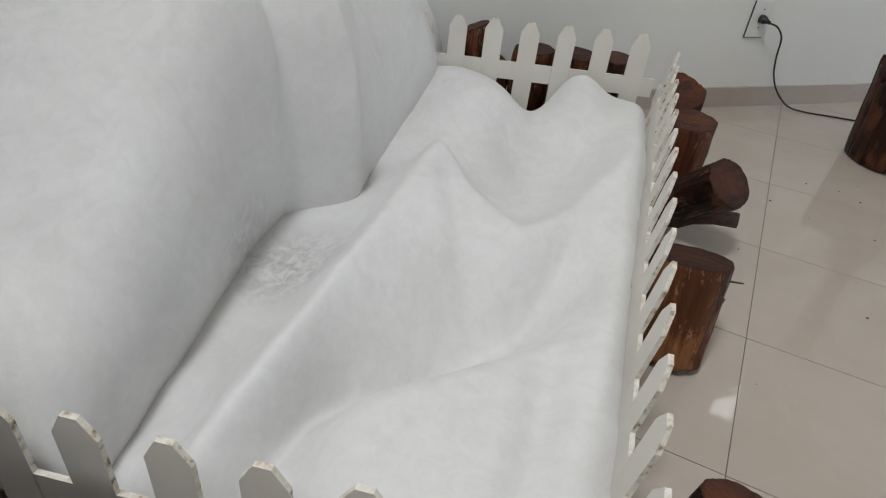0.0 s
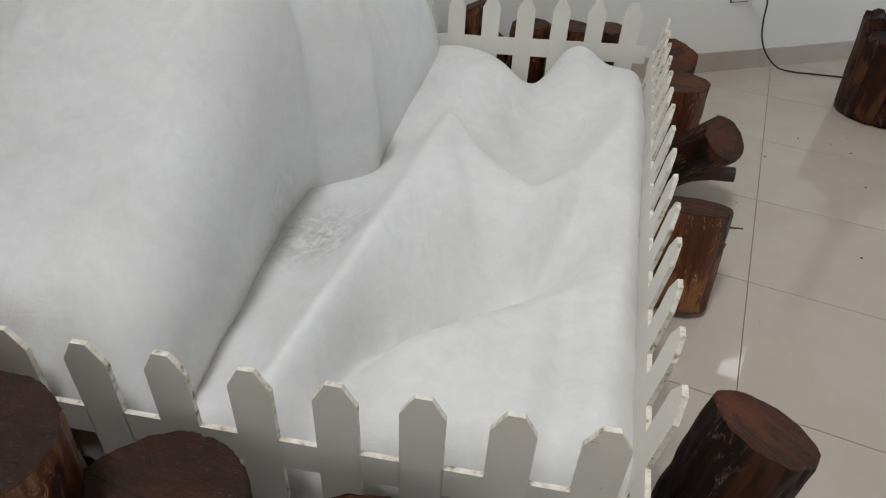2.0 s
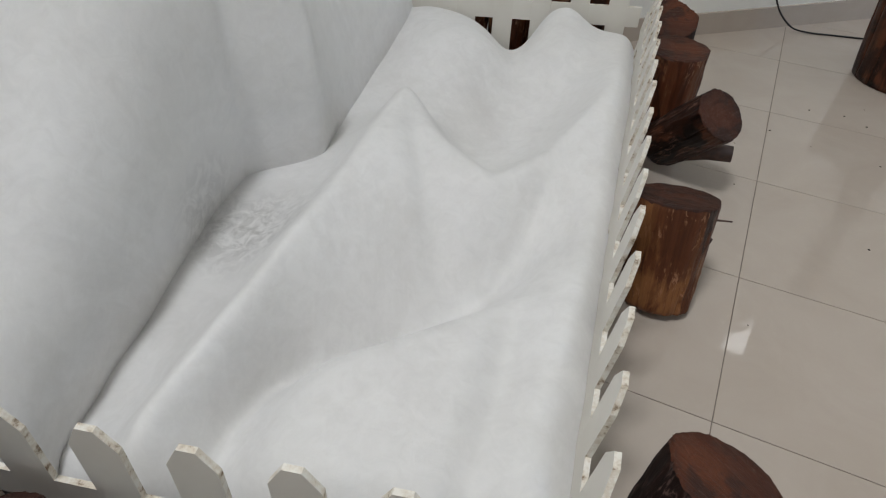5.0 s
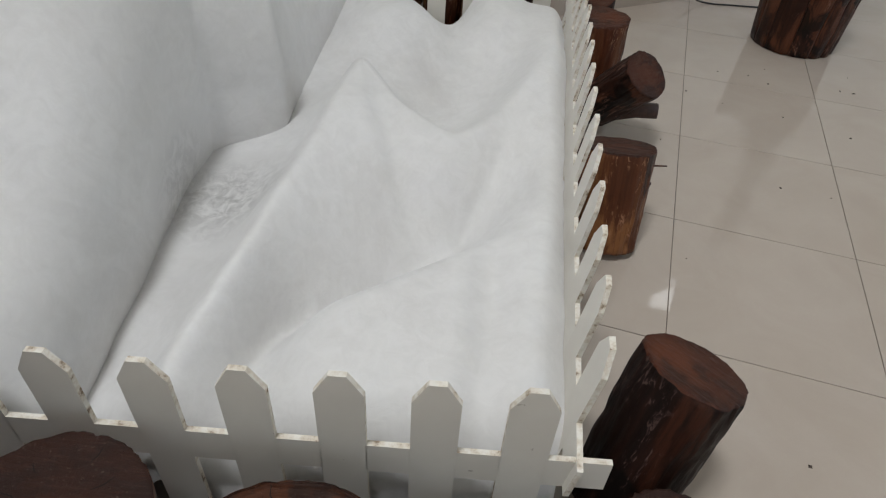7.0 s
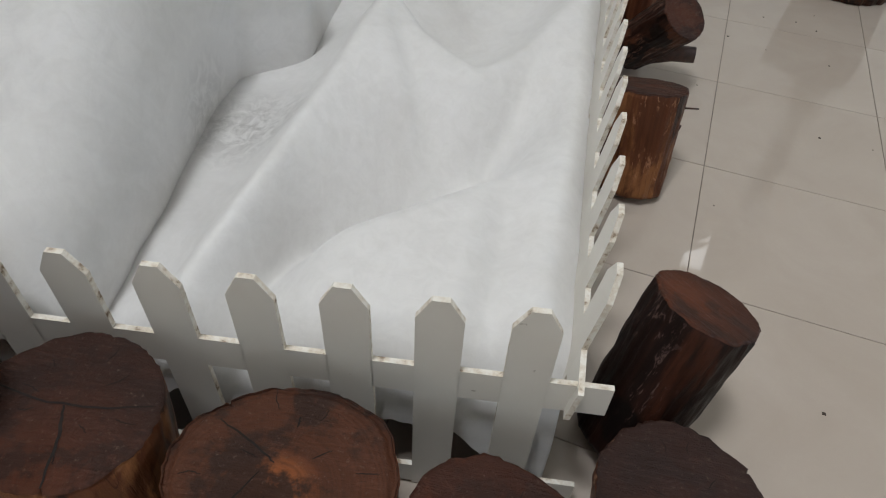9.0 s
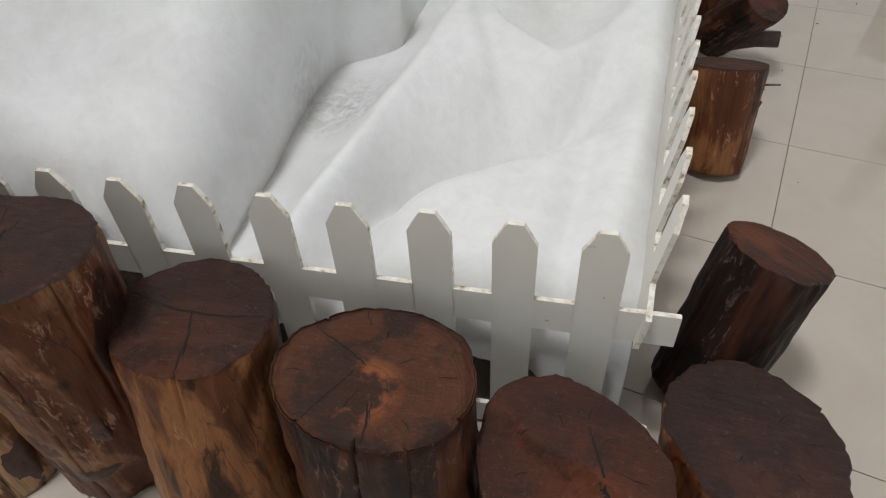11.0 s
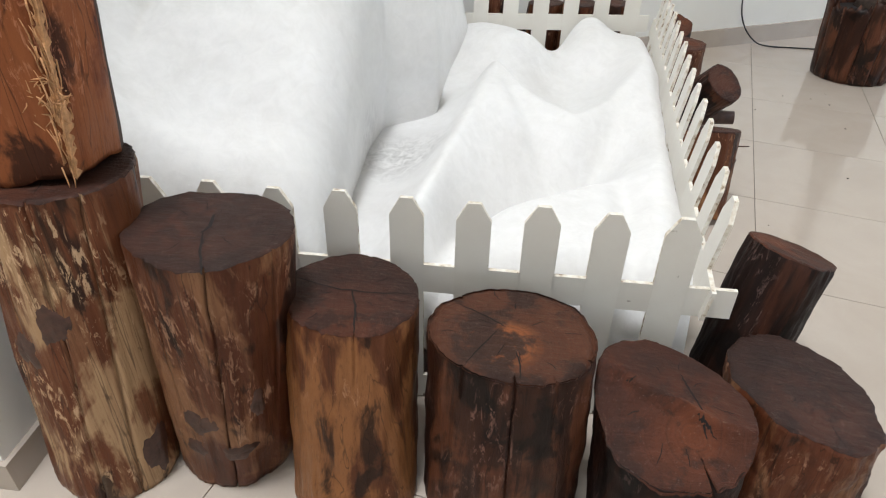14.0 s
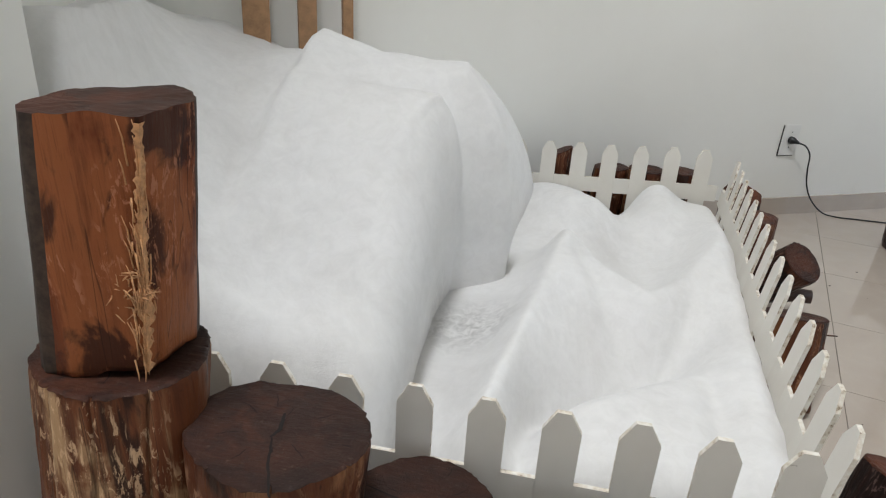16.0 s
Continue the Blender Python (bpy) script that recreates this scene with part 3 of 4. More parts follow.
# ---- logs ----
def log(label, base, top, rb, rt, side_mat, end_mat, seed, cracks=(), lobes=0.05, tilt=(0, 0), squash=1.0, swell=0.0,
        knots=(), rough=0.0045, group="row of sawn logs", groove=False, axis_turn=0.0, checks=(), step=None):
    """A sawn log from its base centre to its top centre. tilt: slope of the sawn face along x and y."""
    b, t = Vector(base), Vector(top)
    axis = t - b
    length = axis.length
    lean = axis.xy.length / axis.z
    slope = (0.0, 0.0)
    if lean < 0.3:      # upright: the foot stands flat on the floor
        m, length, slope = Matrix.Translation(b), axis.z, (axis.x / axis.z, axis.y / axis.z)
    else:
        m = Matrix.Translation(b) @ axis.to_track_quat("Z", "Y").to_matrix().to_4x4()
    thing = empty("log", m, label, "log", group)
    rnd = random.Random(seed)
    thetas = [2 * math.pi * k / 110 for k in range(110)]
    marks = {}
    for ang, depth, run in cracks:
        a = radians(ang) % (2 * math.pi)
        thetas = [x for x in thetas if abs((x - a + math.pi) % (2 * math.pi) - math.pi) > 0.05]
        wide = 0.022 + 0.5 * max(0.0, depth - 0.02)
        for off in (-wide, 0.0, wide):
            thetas.append((a + off) % (2 * math.pi))
        marks[a] = (depth, run)
    thetas.sort()
    n = len(thetas)
    ph = [rnd.uniform(0, 6.28) for _ in range(5)]

    def radius(a, f):
        r = rb + (rt - rb) * f
        r *= 1 + lobes * (math.sin(2 * a + ph[0] + 0.5 * f) + 0.6 * math.sin(3 * a + ph[1]) + 0.35 * math.sin(5 * a + ph[2] + f))
        r *= math.sqrt((math.cos(a - axis_turn)) ** 2 + (squash * math.sin(a - axis_turn)) ** 2)
        r *= 1 + swell * (1 - f) ** 3
        ca, sa = math.cos(a), math.sin(a)
        r += rough * fbm(ca * 2.2 + seed, sa * 2.2, f * 3.0) + 0.5 * rough * fbm(ca * 9 + seed, sa * 9, f * 4.0) + 0.5 * rough * fbm(ca * 17 + seed, sa * 17, f * 1.5)
        for ka, kf, kr, kh in knots:
            da = (a - radians(ka) + math.pi) % (2 * math.pi) - math.pi
            q = math.hypot(da * r, (f - kf) * length) / kr
            r += kh * math.exp(-q * q)
        return r

    def crack_in(a, f):
        for c, (depth, run) in marks.items():
            if abs(a - c) < 1e-6:
                return depth * max(0.0, min(1.0, (f - (1 - run)) * 4 / max(run, 0.05))) if run < 1 else depth
        return 0.0

    def face_z(x, y):
        z = length + tilt[0] * x + tilt[1] * y + 0.0012 * fbm(x * 30 + seed, y * 30, 1)
        if step:
            nx, ny, off, depth = step
            past = nx * x + ny * y - off + 0.012 * fbm(x * 14, y * 14, seed)
            z -= depth * smoothstep(-0.004, 0.008, past) + 0.6 * max(0.0, past)
        return z

    rows = 36
    verts, faces = [], []
    for j in range(rows + 1):
        f = j / rows
        for a in thetas:
            wob = 0.35 * marks_shift(a, marks, f, seed)
            r = radius(a, f) - crack_in(a, f)
            if j == 0:
                r *= 0.97
            if j == rows:
                r -= 0.003
            x, y = r * math.cos(a + wob), r * math.sin(a + wob)
            z = length * f + (tilt[0] * x + tilt[1] * y) * f ** 2
            if step:
                z += (face_z(x, y) - length - tilt[0] * x - tilt[1] * y) * f ** 4
            if j == rows:
                z -= 0.002
            z = max(z, 0.0) if j else 0.0
            verts.append((x + slope[0] * z, y + slope[1] * z, z))
    for j in range(rows):
        for k in range(n):
            k2 = (k + 1) % n
            faces.append((j * n + k, j * n + k2, (j + 1) * n + k2, (j + 1) * n + k))
    faces.append(tuple(range(n - 1, -1, -1)))
    obj("trunk", verts, faces, side_mat, thing)
    # sawn face: a polar grid, with a groove inside the bark or a broken step where the log has one
    rings = 26

    verts, faces = [(slope[0] * length, slope[1] * length, face_z(0, 0))], []
    for i in range(1, rings + 1):
        q = (i / rings) ** 0.8
        for a in thetas:
            r = (radius(a, 1.0) - crack_in(a, 1.0) * smoothstep(0.6, 1.0, q)) * q
            x, y = r * math.cos(a), r * math.sin(a)
            z = face_z(x, y)
            if groove and i in (rings - 2, rings - 1):
                z -= 0.006 + 0.006 * max(0.0, fbm(math.cos(a) * 3 + seed, math.sin(a) * 3, 7))
            if i == rings:
                z -= 0.003 + 0.006 * max(0.0, fbm(math.cos(a) * 7 + seed, math.sin(a) * 7, 2))
            verts.append((x + slope[0] * z, y + slope[1] * z, z))
    for k in range(n):
        faces.append((0, 1 + k, 1 + (k + 1) % n))
    for i in range(rings - 1):
        for k in range(n):
            k2 = (k + 1) % n
            faces.append((1 + i * n + k, 1 + (i + 1) * n + k, 1 + (i + 1) * n + k2, 1 + i * n + k2))
    obj("sawn_face", verts, faces, end_mat, thing)
    # drying cracks across the sawn face, as thin sunk slits
    checks = list(checks)
    if group == "row of sawn logs":
        for k in range(9):
            a, q0 = 0.7 * k + rnd.uniform(-0.2, 0.2), rnd.uniform(0.25, 0.7)
            q1 = min(0.95, q0 + rnd.uniform(0.12, 0.3))
            r0, bend = radius(a, 1.0), rnd.uniform(-0.06, 0.06)
            checks.append((tuple((r0 * q * math.cos(a + bend * w), r0 * q * math.sin(a + bend * w)) for q, w in ((q0, 0), (0.5 * (q0 + q1), 1), (q1, 0.3))), 0.0016))
    for points, wide in checks:
        cv, cf = [], []
        m_ = 16
        for s in range(m_ + 1):
            u = s / m_ * (len(points) - 1)
            k = min(int(u), len(points) - 2)
            (ax, ay), (bx, by) = points[k], points[k + 1]
            x, y = ax + (bx - ax) * (u - k), ay + (by - ay) * (u - k)
            dx, dy = by - ay, -(bx - ax)
            l = math.hypot(dx, dy)
            w = wide * (0.35 + 0.65 * math.sin(math.pi * min(1, 0.12 + 0.8 * s / m_))) / 2 / l
            wob = 0.0016 * fbm(u * 5 + seed, 3, 1)
            for side in (-1, 1):
                px_, py_ = x + side * dx * w + wob, y + side * dy * w + wob
                z = face_z(px_, py_) + 0.0009
                cv.append((px_ + slope[0] * z, py_ + slope[1] * z, z))
        for s in range(m_):
            cf.append((2 * s, 2 * s + 1, 2 * s + 3, 2 * s + 2))
        obj("crack", cv, cf, HOLLOW, thing, "dark drying crack")
    radius.slope = slope
    return thing, radius, length


def marks_shift(a, marks, f, seed):
    for c in marks:
        if abs((a - c + math.pi) % (2 * math.pi) - math.pi) < 0.03:
            return 0.12 * fbm(f * 2.5 + seed, c, 0.5, 3)
    return 0.0


def disc_on(thing, radius, length, ang, f, rx, rz, mat, name, label="", dent=0.0):
    """A knot, scar or hole that lies on a log's side."""
    verts, faces = [], []
    a0 = radians(ang)
    rnd = random.Random(int(ang * 7 + f * 100))
    rings, n = 4, 18
    for i in range(rings + 1):
        q = i / rings
        for k in range(n):
            b = 2 * math.pi * k / n
            wob = 1 + 0.16 * math.sin(3 * b + ang) + 0.1 * math.sin(5 * b + f * 9)
            r0 = radius(a0, f)
            a = a0 + q * rx * wob * math.cos(b) / r0
            g = min(0.995, max(0.005, f + q * rz * wob * math.sin(b) / length))
            r = radius(a, g) + (0.0040 if dent > 0 else 0.0022) - 0.003 * q ** 4 - dent * (1 - q * q)
            verts.append((r * math.cos(a) + radius.slope[0] * g * length, r * math.sin(a) + radius.slope[1] * g * length, g * length))
    for i in range(rings):
        for k in range(n):
            k2 = (k + 1) % n
            faces.append((i * n + k, i * n + k2, (i + 1) * n + k2, (i + 1) * n + k))
    return obj(name, verts, faces, mat, thing, label)


# the row in front of the near panel, from the wall outwards
log_a, rad_a, len_a = log("tall patchy tan log carrying a split log", (-1.183, -0.255, 0), (-1.155, -0.196, 0.648), 0.114, 0.122, TRUNK_PALE, END_BROWN, 3,
                          cracks=((-75, 0.010, 1.0), (-40, 0.008, 1.0), (-110, 0.006, 0.5), (20, 0.008, 0.3)), lobes=0.03)
for ang, f, rx, rz in ((-80, 0.66, 0.028, 0.040), (-115, 0.56, 0.034, 0.036), (-20, 0.14, 0.03, 0.06)):
    disc_on(log_a, rad_a, len_a, ang, f, rx, rz, KNOT, "bark_patch", "dark patch of bark left on the log")
log_b, rad_b, len_b = log("leaning brown log with dark knots and a lobed top", (-0.955, -0.200, 0), (-0.909, -0.212, 0.566), 0.108, 0.130, TRUNK_PATCHY, END_DARK, 8,
                          cracks=((-70, 0.014, 1.0), (-20, 0.006, 0.6), (-120, 0.006, 0.7)), lobes=0.055, squash=0.93,
                          checks=((((-0.005, 0.035), (0.004, 0.0), (-0.002, -0.02)), 0.006), (((0.0, -0.02), (0.02, -0.075), (0.045, -0.125)), 0.004)))
for ang, f, rx, rz in ((-100, 0.35, 0.036, 0.030), (-110, 0.21, 0.026, 0.024), (-62, 0.21, 0.038, 0.022), (-40, 0.42, 0.014, 0.04)):
    disc_on(log_b, rad_b, len_b, ang, f, rx, rz, KNOT, "knot", "dark round knot")
log_c, rad_c, len_c = log("smooth tan log with a knot at its foot", (-0.688, -0.250, 0), (-0.698, -0.155, 0.414), 0.118, 0.117, TRUNK_TAN, END_BROWN, 14,
                          cracks=((-75, 0.006, 0.25),), lobes=0.02, checks=((((-0.105, 0.015), (-0.03, 0.0), (0.05, 0.004), (0.108, 0.02)), 0.003), (((0.0, 0.0), (0.016, -0.04), (0.028, -0.105)), 0.004)), knots=((-92, 0.09, 0.05, 0.010),), tilt=(-0.06, 0))
disc_on(log_c, rad_c, len_c, -92, 0.11, 0.040, 0.042, KNOT, "knot", "large dark knot")
log_d, rad_d, len_d = log("stout brown log with an orange heartwood face", (-0.404, -0.216, 0), (-0.408, -0.188, 0.385), 0.146, 0.142, TRUNK_BROWN, END_ORANGE, 21,
                          cracks=((-88, 0.016, 0.86), (-55, 0.006, 0.3), (-130, 0.005, 0.2), (140, 0.005, 0.05), (-20, 0.005, 0.3)), lobes=0.025, squash=0.88, swell=0.02, tilt=(-0.04, 0), groove=True,
                          checks=((((-0.10, 0.055), (-0.05, 0.03), (-0.015, 0.008)), 0.003), (((-0.03, -0.005), (-0.055, -0.05), (-0.075, -0.09)), 0.0025), (((0.005, -0.05), (0.012, -0.08), (0.013, -0.11)), 0.003), (((0.0, 0.075), (0.0, 0.06)), 0.003)))
disc_on(log_d, rad_d, len_d, -96, 0.13, 0.095, 0.048, KNOT, "bark_patch", "dark scorched bark round the hollow")
disc_on(log_d, rad_d, len_d, -80, 0.13, 0.044, 0.044, HOLLOW, "hollow", "charred black hollow", 0.0015)
log_e, rad_e, len_e = log("dark red-brown log with a deep split and slanting face", (-0.125, -0.288, 0), (-0.122, -0.214, 0.300), 0.116, 0.142, TRUNK_DARK, END_RED, 29,
                          cracks=((-62, 0.045, 1.0), (-15, 0.006, 0.2)), lobes=0.04, tilt=(-0.20, 0.04), squash=0.80, step=(-0.30, -0.95, 0.012, 0.022),
                          checks=((((0.015, 0.05), (0.03, 0.01), (0.05, -0.045)), 0.004),))
disc_on(log_e, rad_e, len_e, -70, 0.14, 0.022, 0.026, SPLIT, "scar", "pale orange scar")
log_f, rad_f, len_f = log("short patchy log with a dark sawn face", (0.147, -0.157, 0), (0.147, -0.098, 0.236), 0.116, 0.140, TRUNK_PATCHY, END_DARK, 35,
                          cracks=((40, 0.008, 0.1),), lobes=0.03, tilt=(-0.18, 0.0), rough=0.008)
# leaning log outside the corner
log_s, rad_s, len_s = log("dark brown log leaning outwards beside the fence corner", (0.106, 0.130, 0.034), (0.188, 0.210, 0.343), 0.090, 0.094, TRUNK_DARK, END_RED, 41,
    cracks=((-140, 0.010, 0.8),), lobes=0.03, squash=0.97, group="logs beside the fence")
disc_on(log_s, rad_s, len_s, -125, 0.75, 0.013, 0.02, SPLINTER, "scar", "torn pale branch scar", -0.008)
# logs along the side panel
log_g, rad_g, len_g = log("tan log with peeling streaks and a side twig", (0.198, 0.932, 0), (0.193, 1.020, 0.272), 0.088, 0.102, TRUNK_TAN, END_BROWN, 47,
                          lobes=0.03, group="logs beside the fence")
v, f = tube([(0.274, 1.02, 0.210), (0.30, 1.02, 0.216), (0.338, 1.017, 0.220)], [0.004, 0.003, 0.002], 6)
inv = log_g.matrix_world.inverted()
obj("twig", [inv @ Vector(p) for p in v], f, KNOT, log_g, "thin dark side twig")
v, f = tube([(0.254, 0.985, 0.175), (0.280, 0.980, 0.185), (0.294, 0.975, 0.182)], [0.014, 0.013, 0.008], 8)
obj("knot", [inv @ Vector(p) for p in v], f, KNOT, log_g, "small stub")
log_h, rad_h, len_h = log("dark log lying aslant with a cracked round end", (0.228, 1.592, 0.075), (0.346, 1.450, 0.280), 0.074, 0.078, TRUNK_BROWN, END_BROWN, 53,
                          cracks=((60, 0.008, 0.1), (200, 0.006, 0.1)), lobes=0.02, group="logs beside the fence")
inv = log_h.matrix_world.inverted()
v, f = tube([(0.288, 1.54, 0.10), (0.368, 1.53, 0.110), (0.436, 1.52, 0.115)], [0.040, 0.028, 0.026], 10)
obj("branch_stub", [inv @ Vector(p) for p in v], f, KNOT, log_h, "short sawn branch stub")
log("upright brown log with a pale scraped side", (0.245, 1.80, 0), (0.238, 1.82, 0.312), 0.092, 0.104, TRUNK_PATCHY, END_RED, 59, lobes=0.03, group="logs beside the fence")
log("broken dark log behind the fence corner", (0.24, 2.04, 0), (0.24, 2.03, 0.33), 0.08, 0.078, TRUNK_DARK, END_RED, 63, lobes=0.10, tilt=(0.1, 0.5), group="logs beside the fence")
# logs behind the far panel
for i, (x, h, r, t) in enumerate(((-0.035, 0.41, 0.075, -0.05), (-0.19, 0.405, 0.078, 0.0), (-0.345, 0.40, 0.075, 0.05), (-0.485, 0.345, 0.06, -0.5), (-0.575, 0.455, 0.050, 0.45))):
    log("brown log standing between fence and wall", (x, 2.04 - 0.008 * i, 0), (x + 0.01, 2.04 - 0.008 * i, h), r, r * 0.98, TRUNK_PATCHY, END_BROWN, 70 + i,
        lobes=0.03, tilt=(t, 0.0), group="logs behind the far fence")


# ---- the split log on top of the tallest ----
def split_log():
    thing = empty("split_log", Matrix.Translation((-1.156, -0.188, 0.650)), "split log with torn orange faces and rough bark, on another log", "log")
    outline = [(-0.112, -0.055), (-0.100, -0.082), (-0.072, -0.104), (-0.02, -0.100), (0.040, -0.084), (0.098, -0.070), (0.104, -0.030), (0.106, 0.010), (0.105, 0.05)]
    arc = [(0.115 * math.cos(radians(a)) - 0.005, 0.115 * math.sin(radians(a)) + 0.02) for a in range(20, 196, 12)]
    pts = [(0.77 * x, 0.86 * y) for x, y in outline + arc]
    fine = []
    for k in range(len(pts)):
        a, b = pts[k], pts[(k + 1) % len(pts)]
        m = max(1, int(math.hypot(b[0] - a[0], b[1] - a[1]) / 0.008))
        for i in range(m):
            fine.append((a[0] + (b[0] - a[0]) * i / m, a[1] + (b[1] - a[1]) * i / m))
    n, rows, h = len(fine), 40, 0.368
    verts, faces, idx = [], [], []
    for j in range(rows + 1):
        g = j / rows
        z = h * g
        for x, y in fine:
            k = 1 + 0.05 * (1 - g)
            torn = 0.006 * fbm(x * 30, y * 30, z * 4) + 0.003 * fbm(x * 90, y * 90, z * 9)
            zz = z
            if j == 0:
                zz = max(0.0, 0.058 * smoothstep(0.0, 0.10, x) * smoothstep(0.05, -0.08, y))
            if j == rows:
                zz += 0.02 * fbm(x * 12, y * 12, 3) * 0.4
            verts.append(((x * k + 0.045 * g) * (1 + torn * 4), (y * k - 0.01 * g) * (1 + torn * 4), zz))
    for j in range(rows):
        for k in range(n):
            k2 = (k + 1) % n
            faces.append((j * n + k, j * n + k2, (j + 1) * n + k2, (j + 1) * n + k))
            x, y = fine[k]
            idx.append(1 if (y > 0.045 or x < -0.044) else 0)
    faces.append(tuple(range(n - 1, -1, -1)))
    idx.append(0)
    obj("trunk", verts, faces, [SPLIT, BARK], thing, "", True, idx)
    top = [verts[rows * n + k] for k in range(n)]
    c = Vector((0, 0, 0))
    for p in top:
        c += Vector(p) / n
    obj("sawn_face", top + [tuple(c)], [(n, k, (k + 1) % n) for k in range(n)], END_BROWN, thing)
    rag = random.Random(9)
    # pale torn ridge where the two split faces meet
    verts, faces = [], []
    for j in range(71):
        g = 0.03 + 0.95 * j / 70
        k = 1 + 0.05 * (1 - g)
        w1 = 0.001 + 0.007 * abs(fbm(j * 0.33, 2, 1)) + 0.010 * math.exp(-((g - 0.34) / 0.05) ** 2) + 0.004 * rag.random()
        w2 = 0.003 + 0.014 * abs(fbm(j * 0.29, 7, 4)) + 0.006 * math.exp(-((g - 0.30) / 0.06) ** 2) + 0.004 * rag.random()
        for x, y in ((0.0745 - w1, -0.0603 - 0.2 * w1), (0.0770, -0.0615), (0.0760 + 0.10 * w2, -0.0603 + 0.99 * w2)):
            torn = 0.006 * fbm(x * 30, y * 30, h * g * 4) + 0.003 * fbm(x * 90, y * 90, h * g * 9)
            verts.append(((x * k + 0.045 * g) * (1 + torn * 4) + 0.0012, (y * k - 0.01 * g) * (1 + torn * 4) - 0.0028, h * g))
    for j in range(70):
        for i in (0, 1):
            q = 3 * j + i
            faces.append((q, q + 1, q + 4, q + 3))
    obj("torn_ridge", verts, faces, SPLINTER, thing, "pale torn wood fibre", False)
    rnd = random.Random(5)
    # torn fibres along the ridge between the two split faces
    for i in range(120):
        z = rnd.uniform(0.02, 0.33) if i < 70 else 0.135 + rnd.gauss(0, 0.016)
        g = z / h
        off = rnd.gauss(0, 0.005) if i < 70 else rnd.uniform(-0.028, 0.022)
        x0 = 0.0755 * (1 + 0.05 * (1 - g)) + 0.045 * g + min(off, 0.15 * off)
        y0 = -0.0640 * (1 + 0.05 * (1 - g)) - 0.01 * g + max(0.2 * off, 0.99 * off)
        if off < 0:
            x0 += 0.85 * off
        l = rnd.uniform(0.02, 0.06)
        dx, dz = rnd.uniform(-0.10, 0.14), rnd.choice((1, 1, -1))
        if i >= 70:
            l *= 0.55
            dx, dz = rnd.uniform(-1, 1), rnd.uniform(-0.8, 1)
        p0 = Vector((x0, y0, z))
        p1 = p0 + Vector((dx, -0.05, dz)).normalized() * l * 0.6
        p2 = p0 + Vector((dx * 1.2, -0.14, dz)).normalized() * l
        v, f = tube([p0, p1, p2], [0.0013, 0.0011, 0.0004], 5)
        obj("splinter", v, f, SPLINTER, thing)


split_log()


# ---- wall socket with plug and cord ----
def wall_matrix(a, z, out=0.0):
    x, y, _ = room_xyz(a, out, 0)
    m = Matrix((( WALL_DIR.x, -WALL_IN.x, 0, x), (WALL_DIR.y, -WALL_IN.y, 0, y), (0, 0, 1, z), (0, 0, 0, 1)))
    return m


SOCKET_A, SOCKET_Z = 0.702, 0.431
socket = empty("wall_socket", wall_matrix(SOCKET_A, SOCKET_Z), "white wall socket plate with a gap round its edge", "socket")
part("backing", box_bm(-0.056, -0.003, -0.090, 0.050, 0.0, 0.078, 0.002), BLACK, socket, "dark gap behind the plate")
part("plate", box_bm(-0.051, -0.010, -0.085, 0.054, -0.003, 0.081, 0.003), PLASTIC, socket)
for z in (0.042, -0.040):
    part("screw", box_bm(-0.003, -0.0135, z - 0.003, 0.003, -0.0122, z + 0.003, 0.0005), BLACK, socket)
plug = empty("power_plug", wall_matrix(SOCKET_A, SOCKET_Z), "black plug in the socket with a cord to the floor", "plug")
v, f = tube([(0, -0.012, 0), (0.003, -0.030, 0.0), (0.010, -0.044, -0.003), (0.02, -0.055, -0.007)], [0.020, 0.019, 0.011, 0.007], 12)
obj("plug_body", v, f, BLACK, plug)
cord_w = [(0.02, -0.055, -0.007), (0.065, -0.062, -0.024), (0.110, -0.06, -0.075), (0.128, -0.055, -0.16), (0.155, -0.055, -0.25), (0.21, -0.06, -0.335), (0.29, -0.08, -0.405), (0.37, -0.11, -0.425), (0.47, -0.16, -0.4265), (0.64, -0.25, -0.4265)]
smooth = []
for i in range(len(cord_w) - 1):
    p0, p1, p2, p3 = (Vector(cord_w[min(max(i + k, 0), len(cord_w) - 1)]) for k in (-1, 0, 1, 2))
    for s in range(5):
        t = s / 5
        smooth.append(0.5 * ((2 * p1) + (p2 - p0) * t + (2 * p0 - 5 * p1 + 4 * p2 - p3) * t * t + (3 * p1 - p0 - 3 * p2 + p3) * t ** 3))
v, f = tube(smooth, 0.0042, 8)
obj("cord", v, f, BLACK, plug)


